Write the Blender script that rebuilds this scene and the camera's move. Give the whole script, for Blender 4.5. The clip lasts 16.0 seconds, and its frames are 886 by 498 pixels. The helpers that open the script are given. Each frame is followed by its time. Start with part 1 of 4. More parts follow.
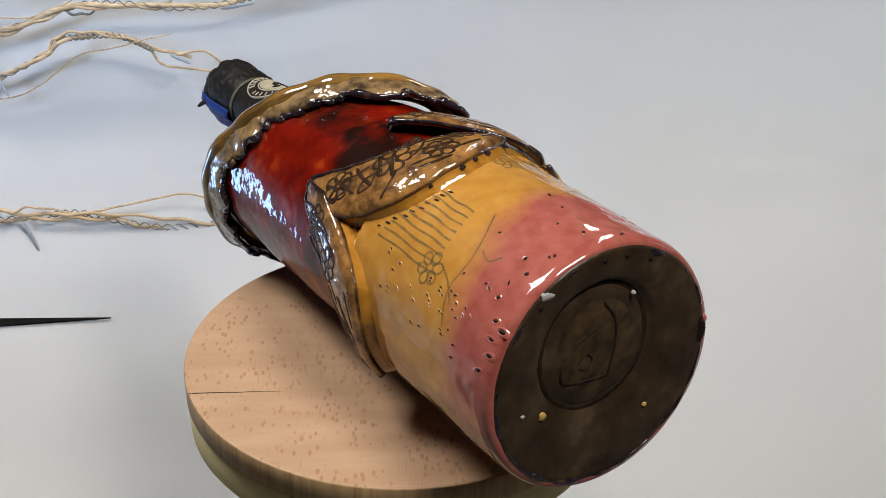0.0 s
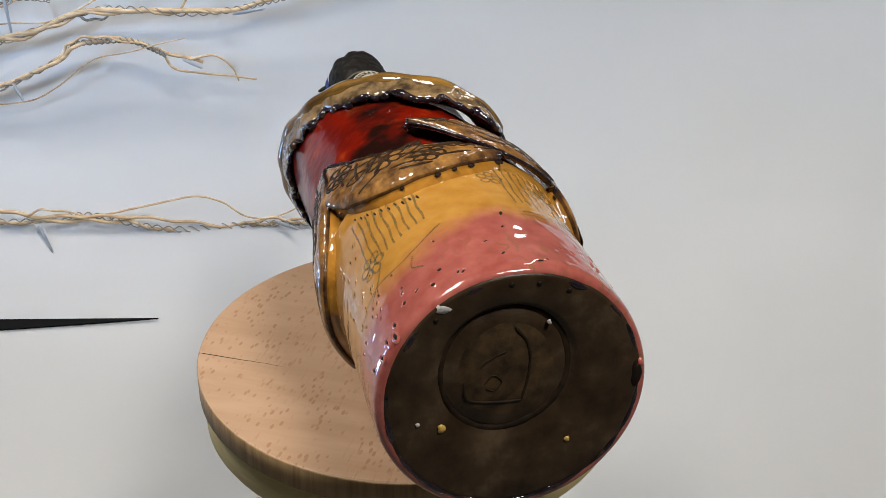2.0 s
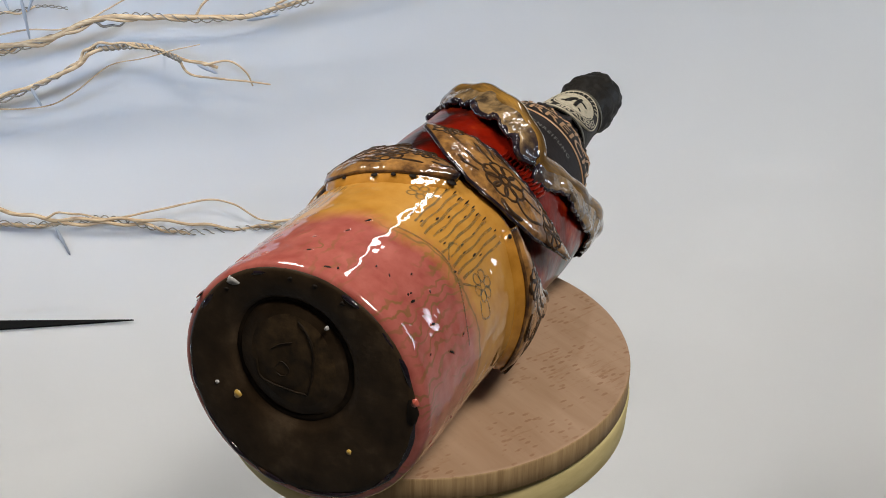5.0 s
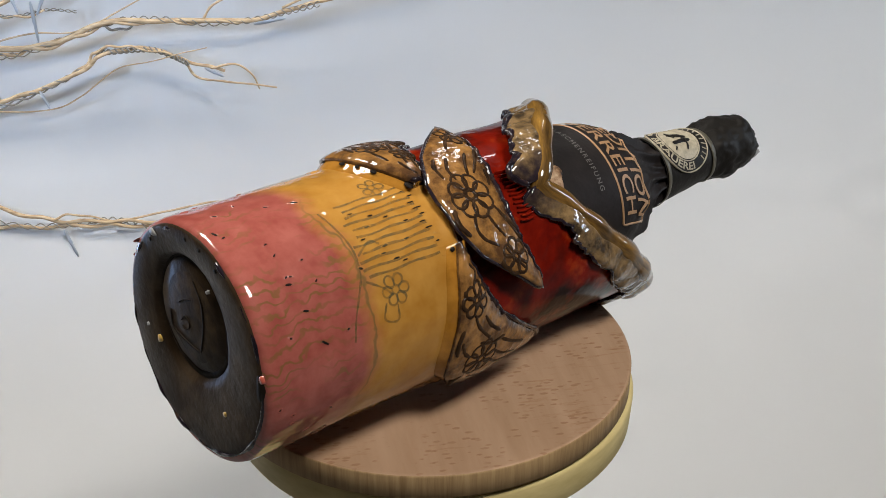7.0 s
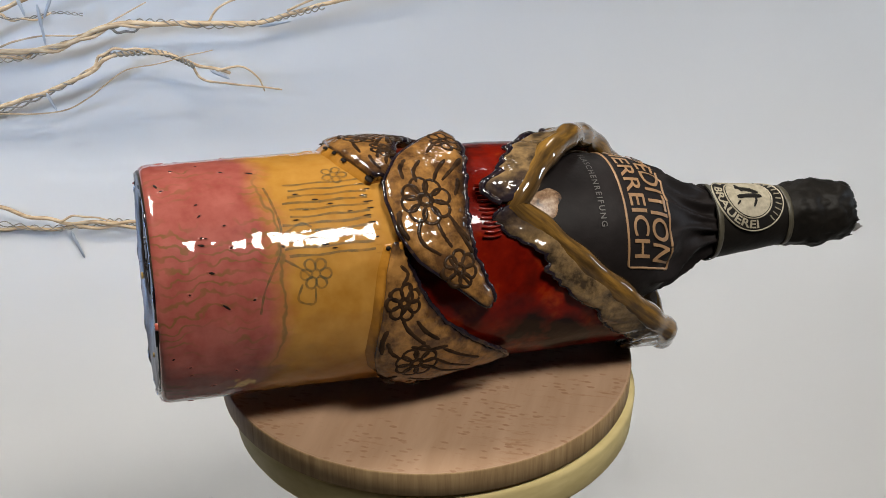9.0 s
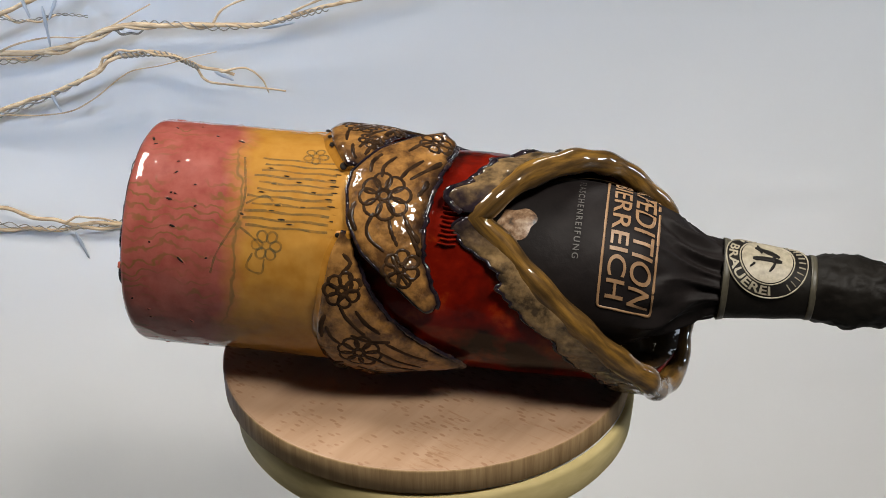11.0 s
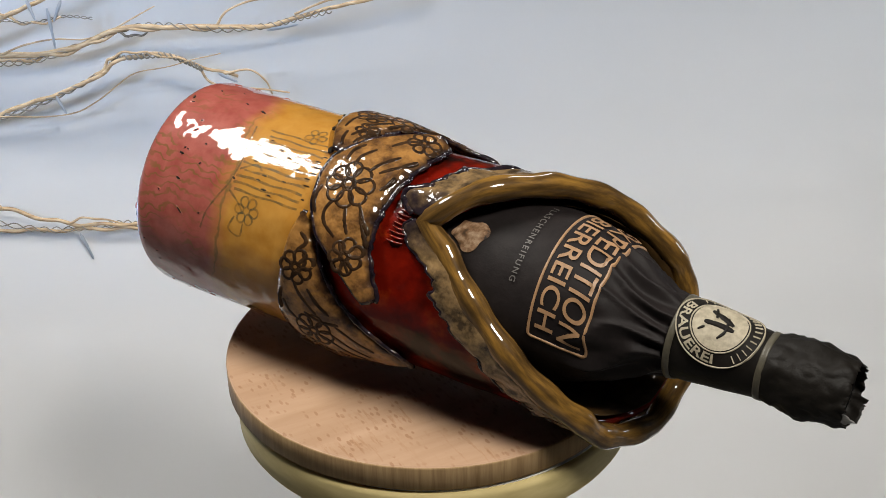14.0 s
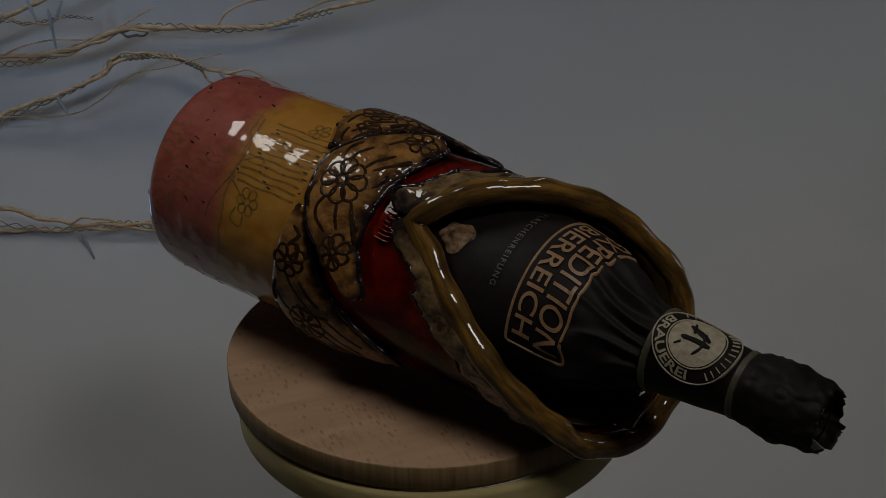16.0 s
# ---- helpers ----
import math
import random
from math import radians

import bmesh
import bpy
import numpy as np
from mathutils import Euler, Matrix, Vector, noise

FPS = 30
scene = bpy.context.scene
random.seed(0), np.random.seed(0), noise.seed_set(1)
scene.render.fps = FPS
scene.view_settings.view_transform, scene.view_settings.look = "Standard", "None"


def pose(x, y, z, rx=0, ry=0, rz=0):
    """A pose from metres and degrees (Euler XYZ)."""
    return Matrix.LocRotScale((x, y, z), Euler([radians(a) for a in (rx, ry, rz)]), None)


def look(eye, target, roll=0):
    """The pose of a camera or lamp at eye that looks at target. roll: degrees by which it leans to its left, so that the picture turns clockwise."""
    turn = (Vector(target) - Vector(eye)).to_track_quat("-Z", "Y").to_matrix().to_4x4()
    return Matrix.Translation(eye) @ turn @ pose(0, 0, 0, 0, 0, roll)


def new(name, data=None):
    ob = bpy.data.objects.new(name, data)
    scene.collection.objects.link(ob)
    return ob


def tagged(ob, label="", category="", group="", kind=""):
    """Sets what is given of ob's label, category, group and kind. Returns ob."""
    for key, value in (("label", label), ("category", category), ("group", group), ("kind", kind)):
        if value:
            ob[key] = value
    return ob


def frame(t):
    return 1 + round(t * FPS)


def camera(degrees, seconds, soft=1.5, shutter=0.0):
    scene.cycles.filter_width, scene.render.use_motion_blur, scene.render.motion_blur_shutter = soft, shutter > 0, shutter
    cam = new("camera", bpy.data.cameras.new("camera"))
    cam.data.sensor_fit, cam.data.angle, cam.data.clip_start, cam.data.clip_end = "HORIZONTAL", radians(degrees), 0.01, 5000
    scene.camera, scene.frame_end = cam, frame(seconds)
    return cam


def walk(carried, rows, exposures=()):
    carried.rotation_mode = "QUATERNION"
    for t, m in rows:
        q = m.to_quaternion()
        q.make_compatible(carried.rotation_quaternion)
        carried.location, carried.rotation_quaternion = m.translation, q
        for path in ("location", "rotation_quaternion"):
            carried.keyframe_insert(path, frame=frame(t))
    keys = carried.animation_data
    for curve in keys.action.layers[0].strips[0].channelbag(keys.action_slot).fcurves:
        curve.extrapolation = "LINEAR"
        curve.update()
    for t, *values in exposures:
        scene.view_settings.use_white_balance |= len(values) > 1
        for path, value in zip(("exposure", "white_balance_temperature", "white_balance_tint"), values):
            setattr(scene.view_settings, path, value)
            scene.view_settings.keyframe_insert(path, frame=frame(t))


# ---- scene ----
cam = camera(34.85, 16.0, soft=0.6)
CAMERA_ROWS = [
    (0.0, look((0.0000, -0.4930, 0.3244), (0.0216, 0.0739, 0.0072), 0.67)),
    (1.0, look((-0.0003, -0.4987, 0.3261), (0.0195, 0.0690, 0.0100), 0.58)),
    (2.0, look((-0.0007, -0.5043, 0.3277), (0.0173, 0.0641, 0.0128), 0.49)),
    (3.0, look((-0.0010, -0.5095, 0.3293), (0.0154, 0.0595, 0.0155), 0.41)),
    (4.0, look((-0.0012, -0.5141, 0.3307), (0.0136, 0.0554, 0.0178), 0.34)),
    (6.5, look((-0.0018, -0.5238, 0.3336), (0.0099, 0.0469, 0.0227), 0.19)),
    (8.0, look((-0.0020, -0.5282, 0.3349), (0.0083, 0.0431, 0.0250), 0.13)),
    (9.0, look((-0.0022, -0.5308, 0.3356), (0.0073, 0.0408, 0.0263), 0.09)),
    (11.5, look((-0.0025, -0.5354, 0.3370), (0.0055, 0.0367, 0.0286), 0.02)),
    (12.5, look((-0.0025, -0.5367, 0.3374), (0.0050, 0.0356, 0.0293), -0.00)),
    (13.5, look((-0.0026, -0.5380, 0.3378), (0.0045, 0.0345, 0.0299), -0.02)),
    (15.0, look((-0.0027, -0.5390, 0.3381), (0.0042, 0.0335, 0.0305), -0.04)),
    (16.0, look((-0.0027, -0.5393, 0.3382), (0.0041, 0.0333, 0.0306), -0.04)),
]
# the clip fades towards black at its end
EXPOSURES = [(0.0, 0.0), (14.2, 0.0), (14.5, -0.25), (15.0, -0.84), (15.5, -1.55), (16.0, -2.5)]
walk(cam, CAMERA_ROWS, EXPOSURES)

# ---- light: two ceiling lamps over the table, two cool lamps beside the paper backdrop, a narrow strip above it, a small blue one on the table ----
world = bpy.data.worlds.new("world")
scene.world = world
world.use_nodes = True
world.node_tree.nodes["Background"].inputs[0].default_value = (0.60, 0.66, 0.75, 1)
world.node_tree.nodes["Background"].inputs[1].default_value = 0.006


def area_lamp(name, eye, target, w, h, watts, colour, spread=180):
    d = bpy.data.lights.new(name, "AREA")
    d.shape, d.size, d.size_y, d.energy, d.color = "RECTANGLE", w, h, watts, colour
    d.spread = radians(spread)
    ob = new(name, d)
    ob.matrix_world = look(eye, target)
    return ob


area_lamp("ceiling_lamp", (0.44, -0.59, 1.15), (0, 0.1, 0.0), 0.36, 0.24, 17.5, (1.0, 0.955, 0.88))
area_lamp("ceiling_lamp", (-0.68, 0.25, 1.20), (0, 0.07, 0.0), 0.46, 0.36, 21.5, (1.0, 0.96, 0.885))
area_lamp("side_lamp", (-0.75, -0.40, 0.42), (-0.27, 0.42, 0.22), 0.10, 0.20, 1.35, (0.40, 0.62, 1.0), 52)
area_lamp("side_lamp", (0.76, 0.20, 0.20), (0.16, 0.42, 0.18), 0.08, 0.20, 1.1, (0.75, 0.86, 1.0), 92)
area_lamp("table_lamp", (-0.46, 0.285, -0.105), (-0.03, 0.0, 0.06), 0.04, 0.15, 0.085, (0.32, 0.55, 1.0), 75)
area_lamp("strip_lamp", (0.17, 0.39, 0.36), (0.10, 0.0, 0.10), 0.022, 0.36, 0.5, (1.0, 0.98, 0.95))


# ---- materials ----
def mat(name, rough=0.5, metal=0.0, colour=(0.5, 0.5, 0.5), coat=0.0, coat_rough=0.03):
    m = bpy.data.materials.new(name)
    m.use_nodes = True
    b = m.node_tree.nodes["Principled BSDF"]
    b.inputs["Base Color"].default_value = (*colour, 1)
    b.inputs["Roughness"].default_value = rough
    b.inputs["Metallic"].default_value = metal
    b.inputs["Coat Weight"].default_value = coat
    b.inputs["Coat Roughness"].default_value = coat_rough
    return m, m.node_tree, b


def node(nt, kind, **values):
    n = nt.nodes.new("ShaderNode" + kind)
    for k, v in values.items():
        n.inputs[k.replace("_", " ")].default_value = v
    return n


def math_node(nt, op, a, b=None, c=None, clamp=False):
    n = nt.nodes.new("ShaderNodeMath")
    n.operation, n.use_clamp = op, clamp
    for i, v in enumerate((a, b, c)):
        if v is None:
            continue
        if isinstance(v, (int, float)):
            n.inputs[i].default_value = v
        else:
            nt.links.new(v, n.inputs[i])
    return n.outputs[0]


def noise_tex(nt, scale, detail=4.0, rough=0.55, vector=None):
    n = node(nt, "TexNoise", Scale=scale, Detail=detail, Roughness=rough)
    if vector is None:
        vector = nt.nodes.new("ShaderNodeTexCoord").outputs["Object"]
    nt.links.new(vector, n.inputs["Vector"])
    return n.outputs["Fac"]


def stretch(nt, x, y, z, turn=0.0):
    """Object coordinates, scaled; turn lays the grain along a direction in the plane."""
    m = node(nt, "Mapping", Scale=(1 / x, 1 / y, 1 / z), Rotation=(0.0, 0.0, turn))
    m.vector_type = "TEXTURE"
    nt.links.new(nt.nodes.new("ShaderNodeTexCoord").outputs["Object"], m.inputs["Vector"])
    return m.outputs["Vector"]


def ramp(nt, fac, stops):
    r = nt.nodes.new("ShaderNodeValToRGB")
    while len(r.color_ramp.elements) < len(stops):
        r.color_ramp.elements.new(0.5)
    for e, (p, c) in zip(r.color_ramp.elements, stops):
        e.position, e.color = p, (*c, 1)
    nt.links.new(fac, r.inputs["Fac"])
    return r.outputs["Color"]


def mix(nt, fac, a, b):
    m = nt.nodes.new("ShaderNodeMix")
    m.data_type = "RGBA"
    for i, v in ((0, fac), (6, a), (7, b)):
        if isinstance(v, (int, float)):
            m.inputs[i].default_value = v
        elif isinstance(v, tuple):
            m.inputs[i].default_value = (*v, 1)
        else:
            nt.links.new(v, m.inputs[i])
    return m.outputs[2]


def bump(nt, b, height, strength, distance=0.001, coat=False):
    n = node(nt, "Bump", Strength=strength, Distance=distance)
    nt.links.new(height, n.inputs["Height"])
    nt.links.new(n.outputs[0], b.inputs["Normal"])
    if coat:
        nt.links.new(n.outputs[0], b.inputs["Coat Normal"])


def flat_coords(nt, name="flat"):
    uv = nt.nodes.new("ShaderNodeUVMap")
    uv.uv_map = name
    sep = nt.nodes.new("ShaderNodeSeparateXYZ")
    nt.links.new(uv.outputs[0], sep.inputs[0])
    return sep.outputs[0], sep.outputs[1]


def paper_material():
    m, nt, b = mat("white_paper", 0.75)
    big = noise_tex(nt, 3.0, 2.0)
    fine = noise_tex(nt, 900.0, 3.0)
    nt.links.new(ramp(nt, big, [(0.3, (0.68, 0.68, 0.685)), (0.7, (0.72, 0.72, 0.725))]), b.inputs["Base Color"])
    bump(nt, b, fine, 0.08, 0.0003)
    return m


GRAIN = math.atan2(0.1446, 0.0960)


def beech_material():
    """Pale beech with short brown rays, glued of boards."""
    m, nt, b = mat("beech", 0.55)
    b.inputs["Specular IOR Level"].default_value = 0.22
    base = ramp(nt, noise_tex(nt, 1.0, 4.0, 0.6, stretch(nt, 14, 90, 60, GRAIN)), [(0.25, (0.285, 0.172, 0.098)), (0.75, (0.40, 0.262, 0.168))])
    cloud = noise_tex(nt, 16.0, 3.0)
    base = mix(nt, math_node(nt, "MULTIPLY", cloud, 0.35), base, (0.40, 0.260, 0.180))
    v = node(nt, "TexVoronoi", Scale=1.0, Randomness=1.0)
    nt.links.new(stretch(nt, 400, 175, 290, GRAIN), v.inputs["Vector"])
    near = math_node(nt, "MULTIPLY_ADD", math_node(nt, "SUBTRACT", noise_tex(nt, 420.0, 3.0), 0.5), 0.35, v.outputs["Distance"])
    fleck = math_node(nt, "MULTIPLY_ADD", near, -8.0, 2.8, clamp=True)
    patch = math_node(nt, "MULTIPLY_ADD", math_node(nt, "SUBTRACT", noise_tex(nt, 60.0, 4.0), 0.44), 9.0, 0.0, clamp=True)
    base = mix(nt, math_node(nt, "MULTIPLY", math_node(nt, "MULTIPLY", fleck, patch), 0.6), base, (0.22, 0.105, 0.05))
    streak = math_node(nt, "MULTIPLY_ADD", math_node(nt, "SUBTRACT", noise_tex(nt, 1.0, 4.0, 0.7, stretch(nt, 520, 70, 30, GRAIN)), 0.55), 6.0, 0.0, clamp=True)
    streak = math_node(nt, "MULTIPLY", streak, math_node(nt, "MULTIPLY_ADD", math_node(nt, "SUBTRACT", noise_tex(nt, 26.0, 2.0), 0.47), 9.0, 0.0, clamp=True))
    base = mix(nt, math_node(nt, "MULTIPLY", streak, 0.6), base, (0.24, 0.115, 0.05))
    nt.links.new(base, b.inputs["Base Color"])
    bump(nt, b, noise_tex(nt, 1.0, 3.0, 0.6, stretch(nt, 60, 600, 300, GRAIN)), 0.15, 0.0004)
    return m


def edge_grain_material():
    """Turned edge of the board: end grain runs up and down."""
    m, nt, b = mat("beech_edge", 0.65)
    b.inputs["Specular IOR Level"].default_value = 0.2
    g = noise_tex(nt, 1.0, 4.0, 0.65, stretch(nt, 330, 330, 18))
    nt.links.new(ramp(nt, g, [(0.25, (0.20, 0.12, 0.055)), (0.6, (0.36, 0.24, 0.12)), (0.85, (0.43, 0.30, 0.16))]), b.inputs["Base Color"])
    bump(nt, b, g, 0.25, 0.0004)
    return m


def pine_material():
    m, nt, b = mat("pine", 0.65)
    b.inputs["Specular IOR Level"].default_value = 0.2
    g = noise_tex(nt, 1.0, 4.0, 0.6, stretch(nt, 60, 60, 200))
    nt.links.new(ramp(nt, g, [(0.25, (0.47, 0.375, 0.165)), (0.75, (0.62, 0.51, 0.25))]), b.inputs["Base Color"])
    bump(nt, b, g, 0.15, 0.0003)
    return m


def coat_material():
    """Pink glaze at the foot running into ochre, with faint wavy brush lines."""
    m, nt, b = mat("pink_ochre_glaze", 0.4, coat=1.0, coat_rough=0.015)
    b.inputs["Specular IOR Level"].default_value = 0.05
    b.inputs["Coat IOR"].default_value = 1.47
    s, p = flat_coords(nt)
    ang = math_node(nt, "ADD", math_node(nt, "MULTIPLY", p, 2 * math.pi), radians(60))
    edge = math_node(nt, "MULTIPLY_ADD", math_node(nt, "COSINE", ang), 0.0125, 0.036)
    edge = math_node(nt, "MULTIPLY_ADD", math_node(nt, "SUBTRACT", noise_tex(nt, 55.0, 3.0), 0.5), 0.016, edge)
    is_ochre = math_node(nt, "MULTIPLY_ADD", math_node(nt, "SUBTRACT", s, edge), 75.0, 0.5, clamp=True)
    mott = noise_tex(nt, 130.0, 5.0)
    pink = ramp(nt, mott, [(0.3, (0.235, 0.052, 0.040)), (0.7, (0.325, 0.095, 0.074))])
    ochre = ramp(nt, mott, [(0.3, (0.335, 0.150, 0.022)), (0.7, (0.415, 0.208, 0.042))])
    # wavy lines on the pink, running along the vessel
    wob = math_node(nt, "MULTIPLY", math_node(nt, "SINE", math_node(nt, "MULTIPLY_ADD", noise_tex(nt, 30.0, 1.0), 9.0, math_node(nt, "MULTIPLY", s, 620.0))), 0.0016)
    wob = math_node(nt, "MULTIPLY_ADD", noise_tex(nt, 70.0, 3.0), 0.060, wob)
    line = math_node(nt, "SINE", math_node(nt, "MULTIPLY", math_node(nt, "ADD", p, wob), 2 * math.pi * 70))
    line = math_node(nt, "MULTIPLY_ADD", math_node(nt, "SUBTRACT", line, 0.45), 2.2, 0.0, clamp=True)
    line = math_node(nt, "MULTIPLY", line, math_node(nt, "MULTIPLY_ADD", math_node(nt, "SUBTRACT", noise_tex(nt, 38.0, 3.0), 0.44), 7.0, 0.0, clamp=True))
    line = math_node(nt, "MULTIPLY", line, math_node(nt, "MULTIPLY_ADD", math_node(nt, "COSINE", ang), 1.6, 0.15, clamp=True))
    pink = mix(nt, math_node(nt, "MULTIPLY", line, 0.9), pink, (0.165, 0.078, 0.030))
    both = mix(nt, is_ochre, pink, ochre)
    # olive line drawn along the border of the two glazes
    rule = math_node(nt, "ABSOLUTE", math_node(nt, "MULTIPLY_ADD", math_node(nt, "SUBTRACT", noise_tex(nt, 120.0, 2.0), 0.5), 0.006, math_node(nt, "SUBTRACT", s, edge)))
    rule = math_node(nt, "MULTIPLY_ADD", rule, -1400.0, 1.4, clamp=True)
    rule = math_node(nt, "MULTIPLY", rule, math_node(nt, "MULTIPLY_ADD", math_node(nt, "COSINE", ang), 3.0, -1.6, clamp=True))
    nt.links.new(mix(nt, math_node(nt, "MULTIPLY", rule, 0.7), both, (0.12, 0.085, 0.030)), b.inputs["Base Color"])
    h = math_node(nt, "ADD", noise_tex(nt, 75.0, 1.5), math_node(nt, "MULTIPLY", noise_tex(nt, 190.0, 1.0), 0.05))
    bump(nt, b, h, 0.75, 0.0015, True)
    return m


def glaze_material(name, stops, scale=90.0, rough=0.25, wave=0.5, dark=None):
    m, nt, b = mat(name, rough + 0.15, coat=1.0, coat_rough=0.02)
    b.inputs["Specular IOR Level"].default_value = 0.03
    b.inputs["Coat IOR"].default_value = 1.44
    base = ramp(nt, noise_tex(nt, scale, 6.0, 0.6), stops)
    if dark:
        base = mix(nt, math_node(nt, "MULTIPLY_ADD", math_node(nt, "SUBTRACT", noise_tex(nt, scale * 0.45, 4.0), 0.51), 8.0, 0.0, clamp=True), base, dark)
    nt.links.new(base, b.inputs["Base Color"])
    h = math_node(nt, "ADD", noise_tex(nt, 110.0, 1.5), math_node(nt, "MULTIPLY", noise_tex(nt, 300.0, 1.0), 0.3))
    bump(nt, b, h, wave, 0.0014, True)
    return m


def leaf_material(name, ground, edge):
    """Tan-brown petal glaze that pools dark along the edges."""
    m, nt, b = mat(name, 0.4, coat=1.0, coat_rough=0.02)
    b.inputs["Specular IOR Level"].default_value = 0.05
    b.inputs["Coat IOR"].default_value = 1.5
    u, v = flat_coords(nt, "span")
    near = math_node(nt, "MINIMUM", math_node(nt, "MINIMUM", math_node(nt, "MULTIPLY_ADD", v, 5.0, 0.06), math_node(nt, "SUBTRACT", 1.0, v)),
                     math_node(nt, "MULTIPLY", math_node(nt, "MINIMUM", u, math_node(nt, "SUBTRACT", 1.0, u)), 1.6))
    near = math_node(nt, "MULTIPLY_ADD", math_node(nt, "SUBTRACT", noise_tex(nt, 160.0, 4.0), 0.5), 0.20, near)
    base = ramp(nt, noise_tex(nt, 110.0, 6.0, 0.65), [(0.38, ground[0]), (0.62, ground[1])])
    nt.links.new(mix(nt, math_node(nt, "MULTIPLY_ADD", near, -9.0, 1.15, clamp=True), base, edge), b.inputs["Base Color"])
    bump(nt, b, math_node(nt, "ADD", noise_tex(nt, 170.0, 1.5), math_node(nt, "MULTIPLY", noise_tex(nt, 380.0, 1.0), 0.4)), 0.55, 0.0014, True)
    return m


def rim_material():
    """Ochre-brown glaze brushed along the rim, with dark streaks."""
    m, nt, b = mat("ochre_brown_glaze", 0.4, coat=1.0, coat_rough=0.02)
    b.inputs["Specular IOR Level"].default_value = 0.05
    b.inputs["Coat IOR"].default_value = 1.5
    u, v = flat_coords(nt, "span")
    q = math_node(nt, "MULTIPLY", v, 2 * math.pi)
    along = nt.nodes.new("ShaderNodeCombineXYZ")
    for i, x in enumerate((math_node(nt, "MULTIPLY", u, 16.0), math_node(nt, "MULTIPLY", math_node(nt, "COSINE", q), 1.2), math_node(nt, "MULTIPLY", math_node(nt, "SINE", q), 1.2))):
        nt.links.new(x, along.inputs[i])
    g = noise_tex(nt, 1.0, 5.0, 0.62, along.outputs[0])
    nt.links.new(ramp(nt, g, [(0.24, (0.014, 0.009, 0.005)), (0.46, (0.090, 0.048, 0.013)), (0.68, (0.26, 0.135, 0.026))]), b.inputs["Base Color"])
    bump(nt, b, noise_tex(nt, 120.0, 1.5), 0.3, 0.0012, True)
    return m


def clay_material():
    m, nt, b = mat("dark_clay", 0.5)
    b.inputs["Specular IOR Level"].default_value = 0.15
    g = noise_tex(nt, 60.0, 6.0, 0.6)
    nt.links.new(ramp(nt, g, [(0.3, (0.014, 0.008, 0.004)), (0.55, (0.034, 0.021, 0.011)), (0.75, (0.072, 0.048, 0.028))]), b.inputs["Base Color"])
    nt.links.new(ramp(nt, noise_tex(nt, 35.0, 4.0), [(0.35, (0.30, 0.30, 0.30)), (0.7, (0.58, 0.58, 0.58))]), b.inputs["Roughness"])
    bump(nt, b, math_node(nt, "ADD", g, noise_tex(nt, 400.0, 3.0)), 0.35, 0.0006)
    return m


def foil_material(name, base, rough, scale=60.0, strength=0.5):
    m, nt, b = mat(name, rough)
    g = noise_tex(nt, scale, 5.0, 0.6)
    nt.links.new(ramp(nt, g, [(0.3, base), (0.75, tuple(c * 1.7 for c in base))]), b.inputs["Base Color"])
    b.inputs["Specular IOR Level"].default_value = 0.15
    bump(nt, b, g, strength, 0.0015)
    return m


def grained(name, stops, rough, scale, xyz=None, strength=0.3):
    m, nt, b = mat(name, rough)
    g = noise_tex(nt, 1.0 if xyz else scale, 4.0, 0.6, stretch(nt, *xyz) if xyz else None)
    nt.links.new(ramp(nt, g, stops), b.inputs["Base Color"])
    bump(nt, b, g, strength, 0.0005)
    return m


PAPER = paper_material()
BEECH, BEECH_EDGE, PINE = beech_material(), edge_grain_material(), pine_material()
COAT = coat_material()
RED = glaze_material("red_glaze", [(0.25, (0.045, 0.001, 0.0008)), (0.56, (0.145, 0.006, 0.0015)), (0.80, (0.36, 0.052, 0.007))], 60.0, 0.2, 0.3, (0.012, 0.003, 0.002))
RED.node_tree.nodes["Principled BSDF"].inputs["Coat Weight"].default_value = 0.5
LEAF = leaf_material("tan_petal_glaze", ((0.075, 0.034, 0.012), (0.30, 0.145, 0.040)), (0.012, 0.007, 0.008))
RIM = rim_material()
FLAP = leaf_material("grey_brown_flap_glaze", ((0.036, 0.024, 0.014), (0.23, 0.145, 0.065)), (0.018, 0.012, 0.016))
WALL_OCHRE = glaze_material("ochre_glaze", [(0.3, (0.25, 0.105, 0.012)), (0.7, (0.38, 0.17, 0.025))], 130.0, 0.25, 0.5)


def ink_material():
    """Faded brush line under the gloss, worn through in places."""
    m, nt, b = mat("ink_line", 0.4, colour=(0.14, 0.10, 0.040), coat=0.75, coat_rough=0.03)
    b.inputs["Specular IOR Level"].default_value = 0.15
    nt.links.new(ramp(nt, noise_tex(nt, 260.0, 3.0), [(0.32, (0.26, 0.26, 0.26)), (0.64, (0.66, 0.66, 0.66))]), b.inputs["Alpha"])
    return m


INK = ink_material()
BEAD = glaze_material("purple_black_glaze", [(0.3, (0.005, 0.004, 0.005)), (0.55, (0.014, 0.009, 0.014)), (0.78, (0.10, 0.055, 0.022))], 160.0, 0.2, 0.9)
# near-black that stands in for the shade inside cuts, holes and pits
DARK = mat("hollow_black", 0.6, colour=(0.009, 0.006, 0.004))[0]
DARK.node_tree.nodes["Principled BSDF"].inputs["Specular IOR Level"].default_value = 0.12
LINE = glaze_material("dark_line_glaze", [(0.3, (0.009, 0.005, 0.003)), (0.7, (0.046, 0.024, 0.011))], 200.0, 0.3, 0.45)
LINE.node_tree.nodes["Principled BSDF"].inputs["Coat Weight"].default_value = 0.15
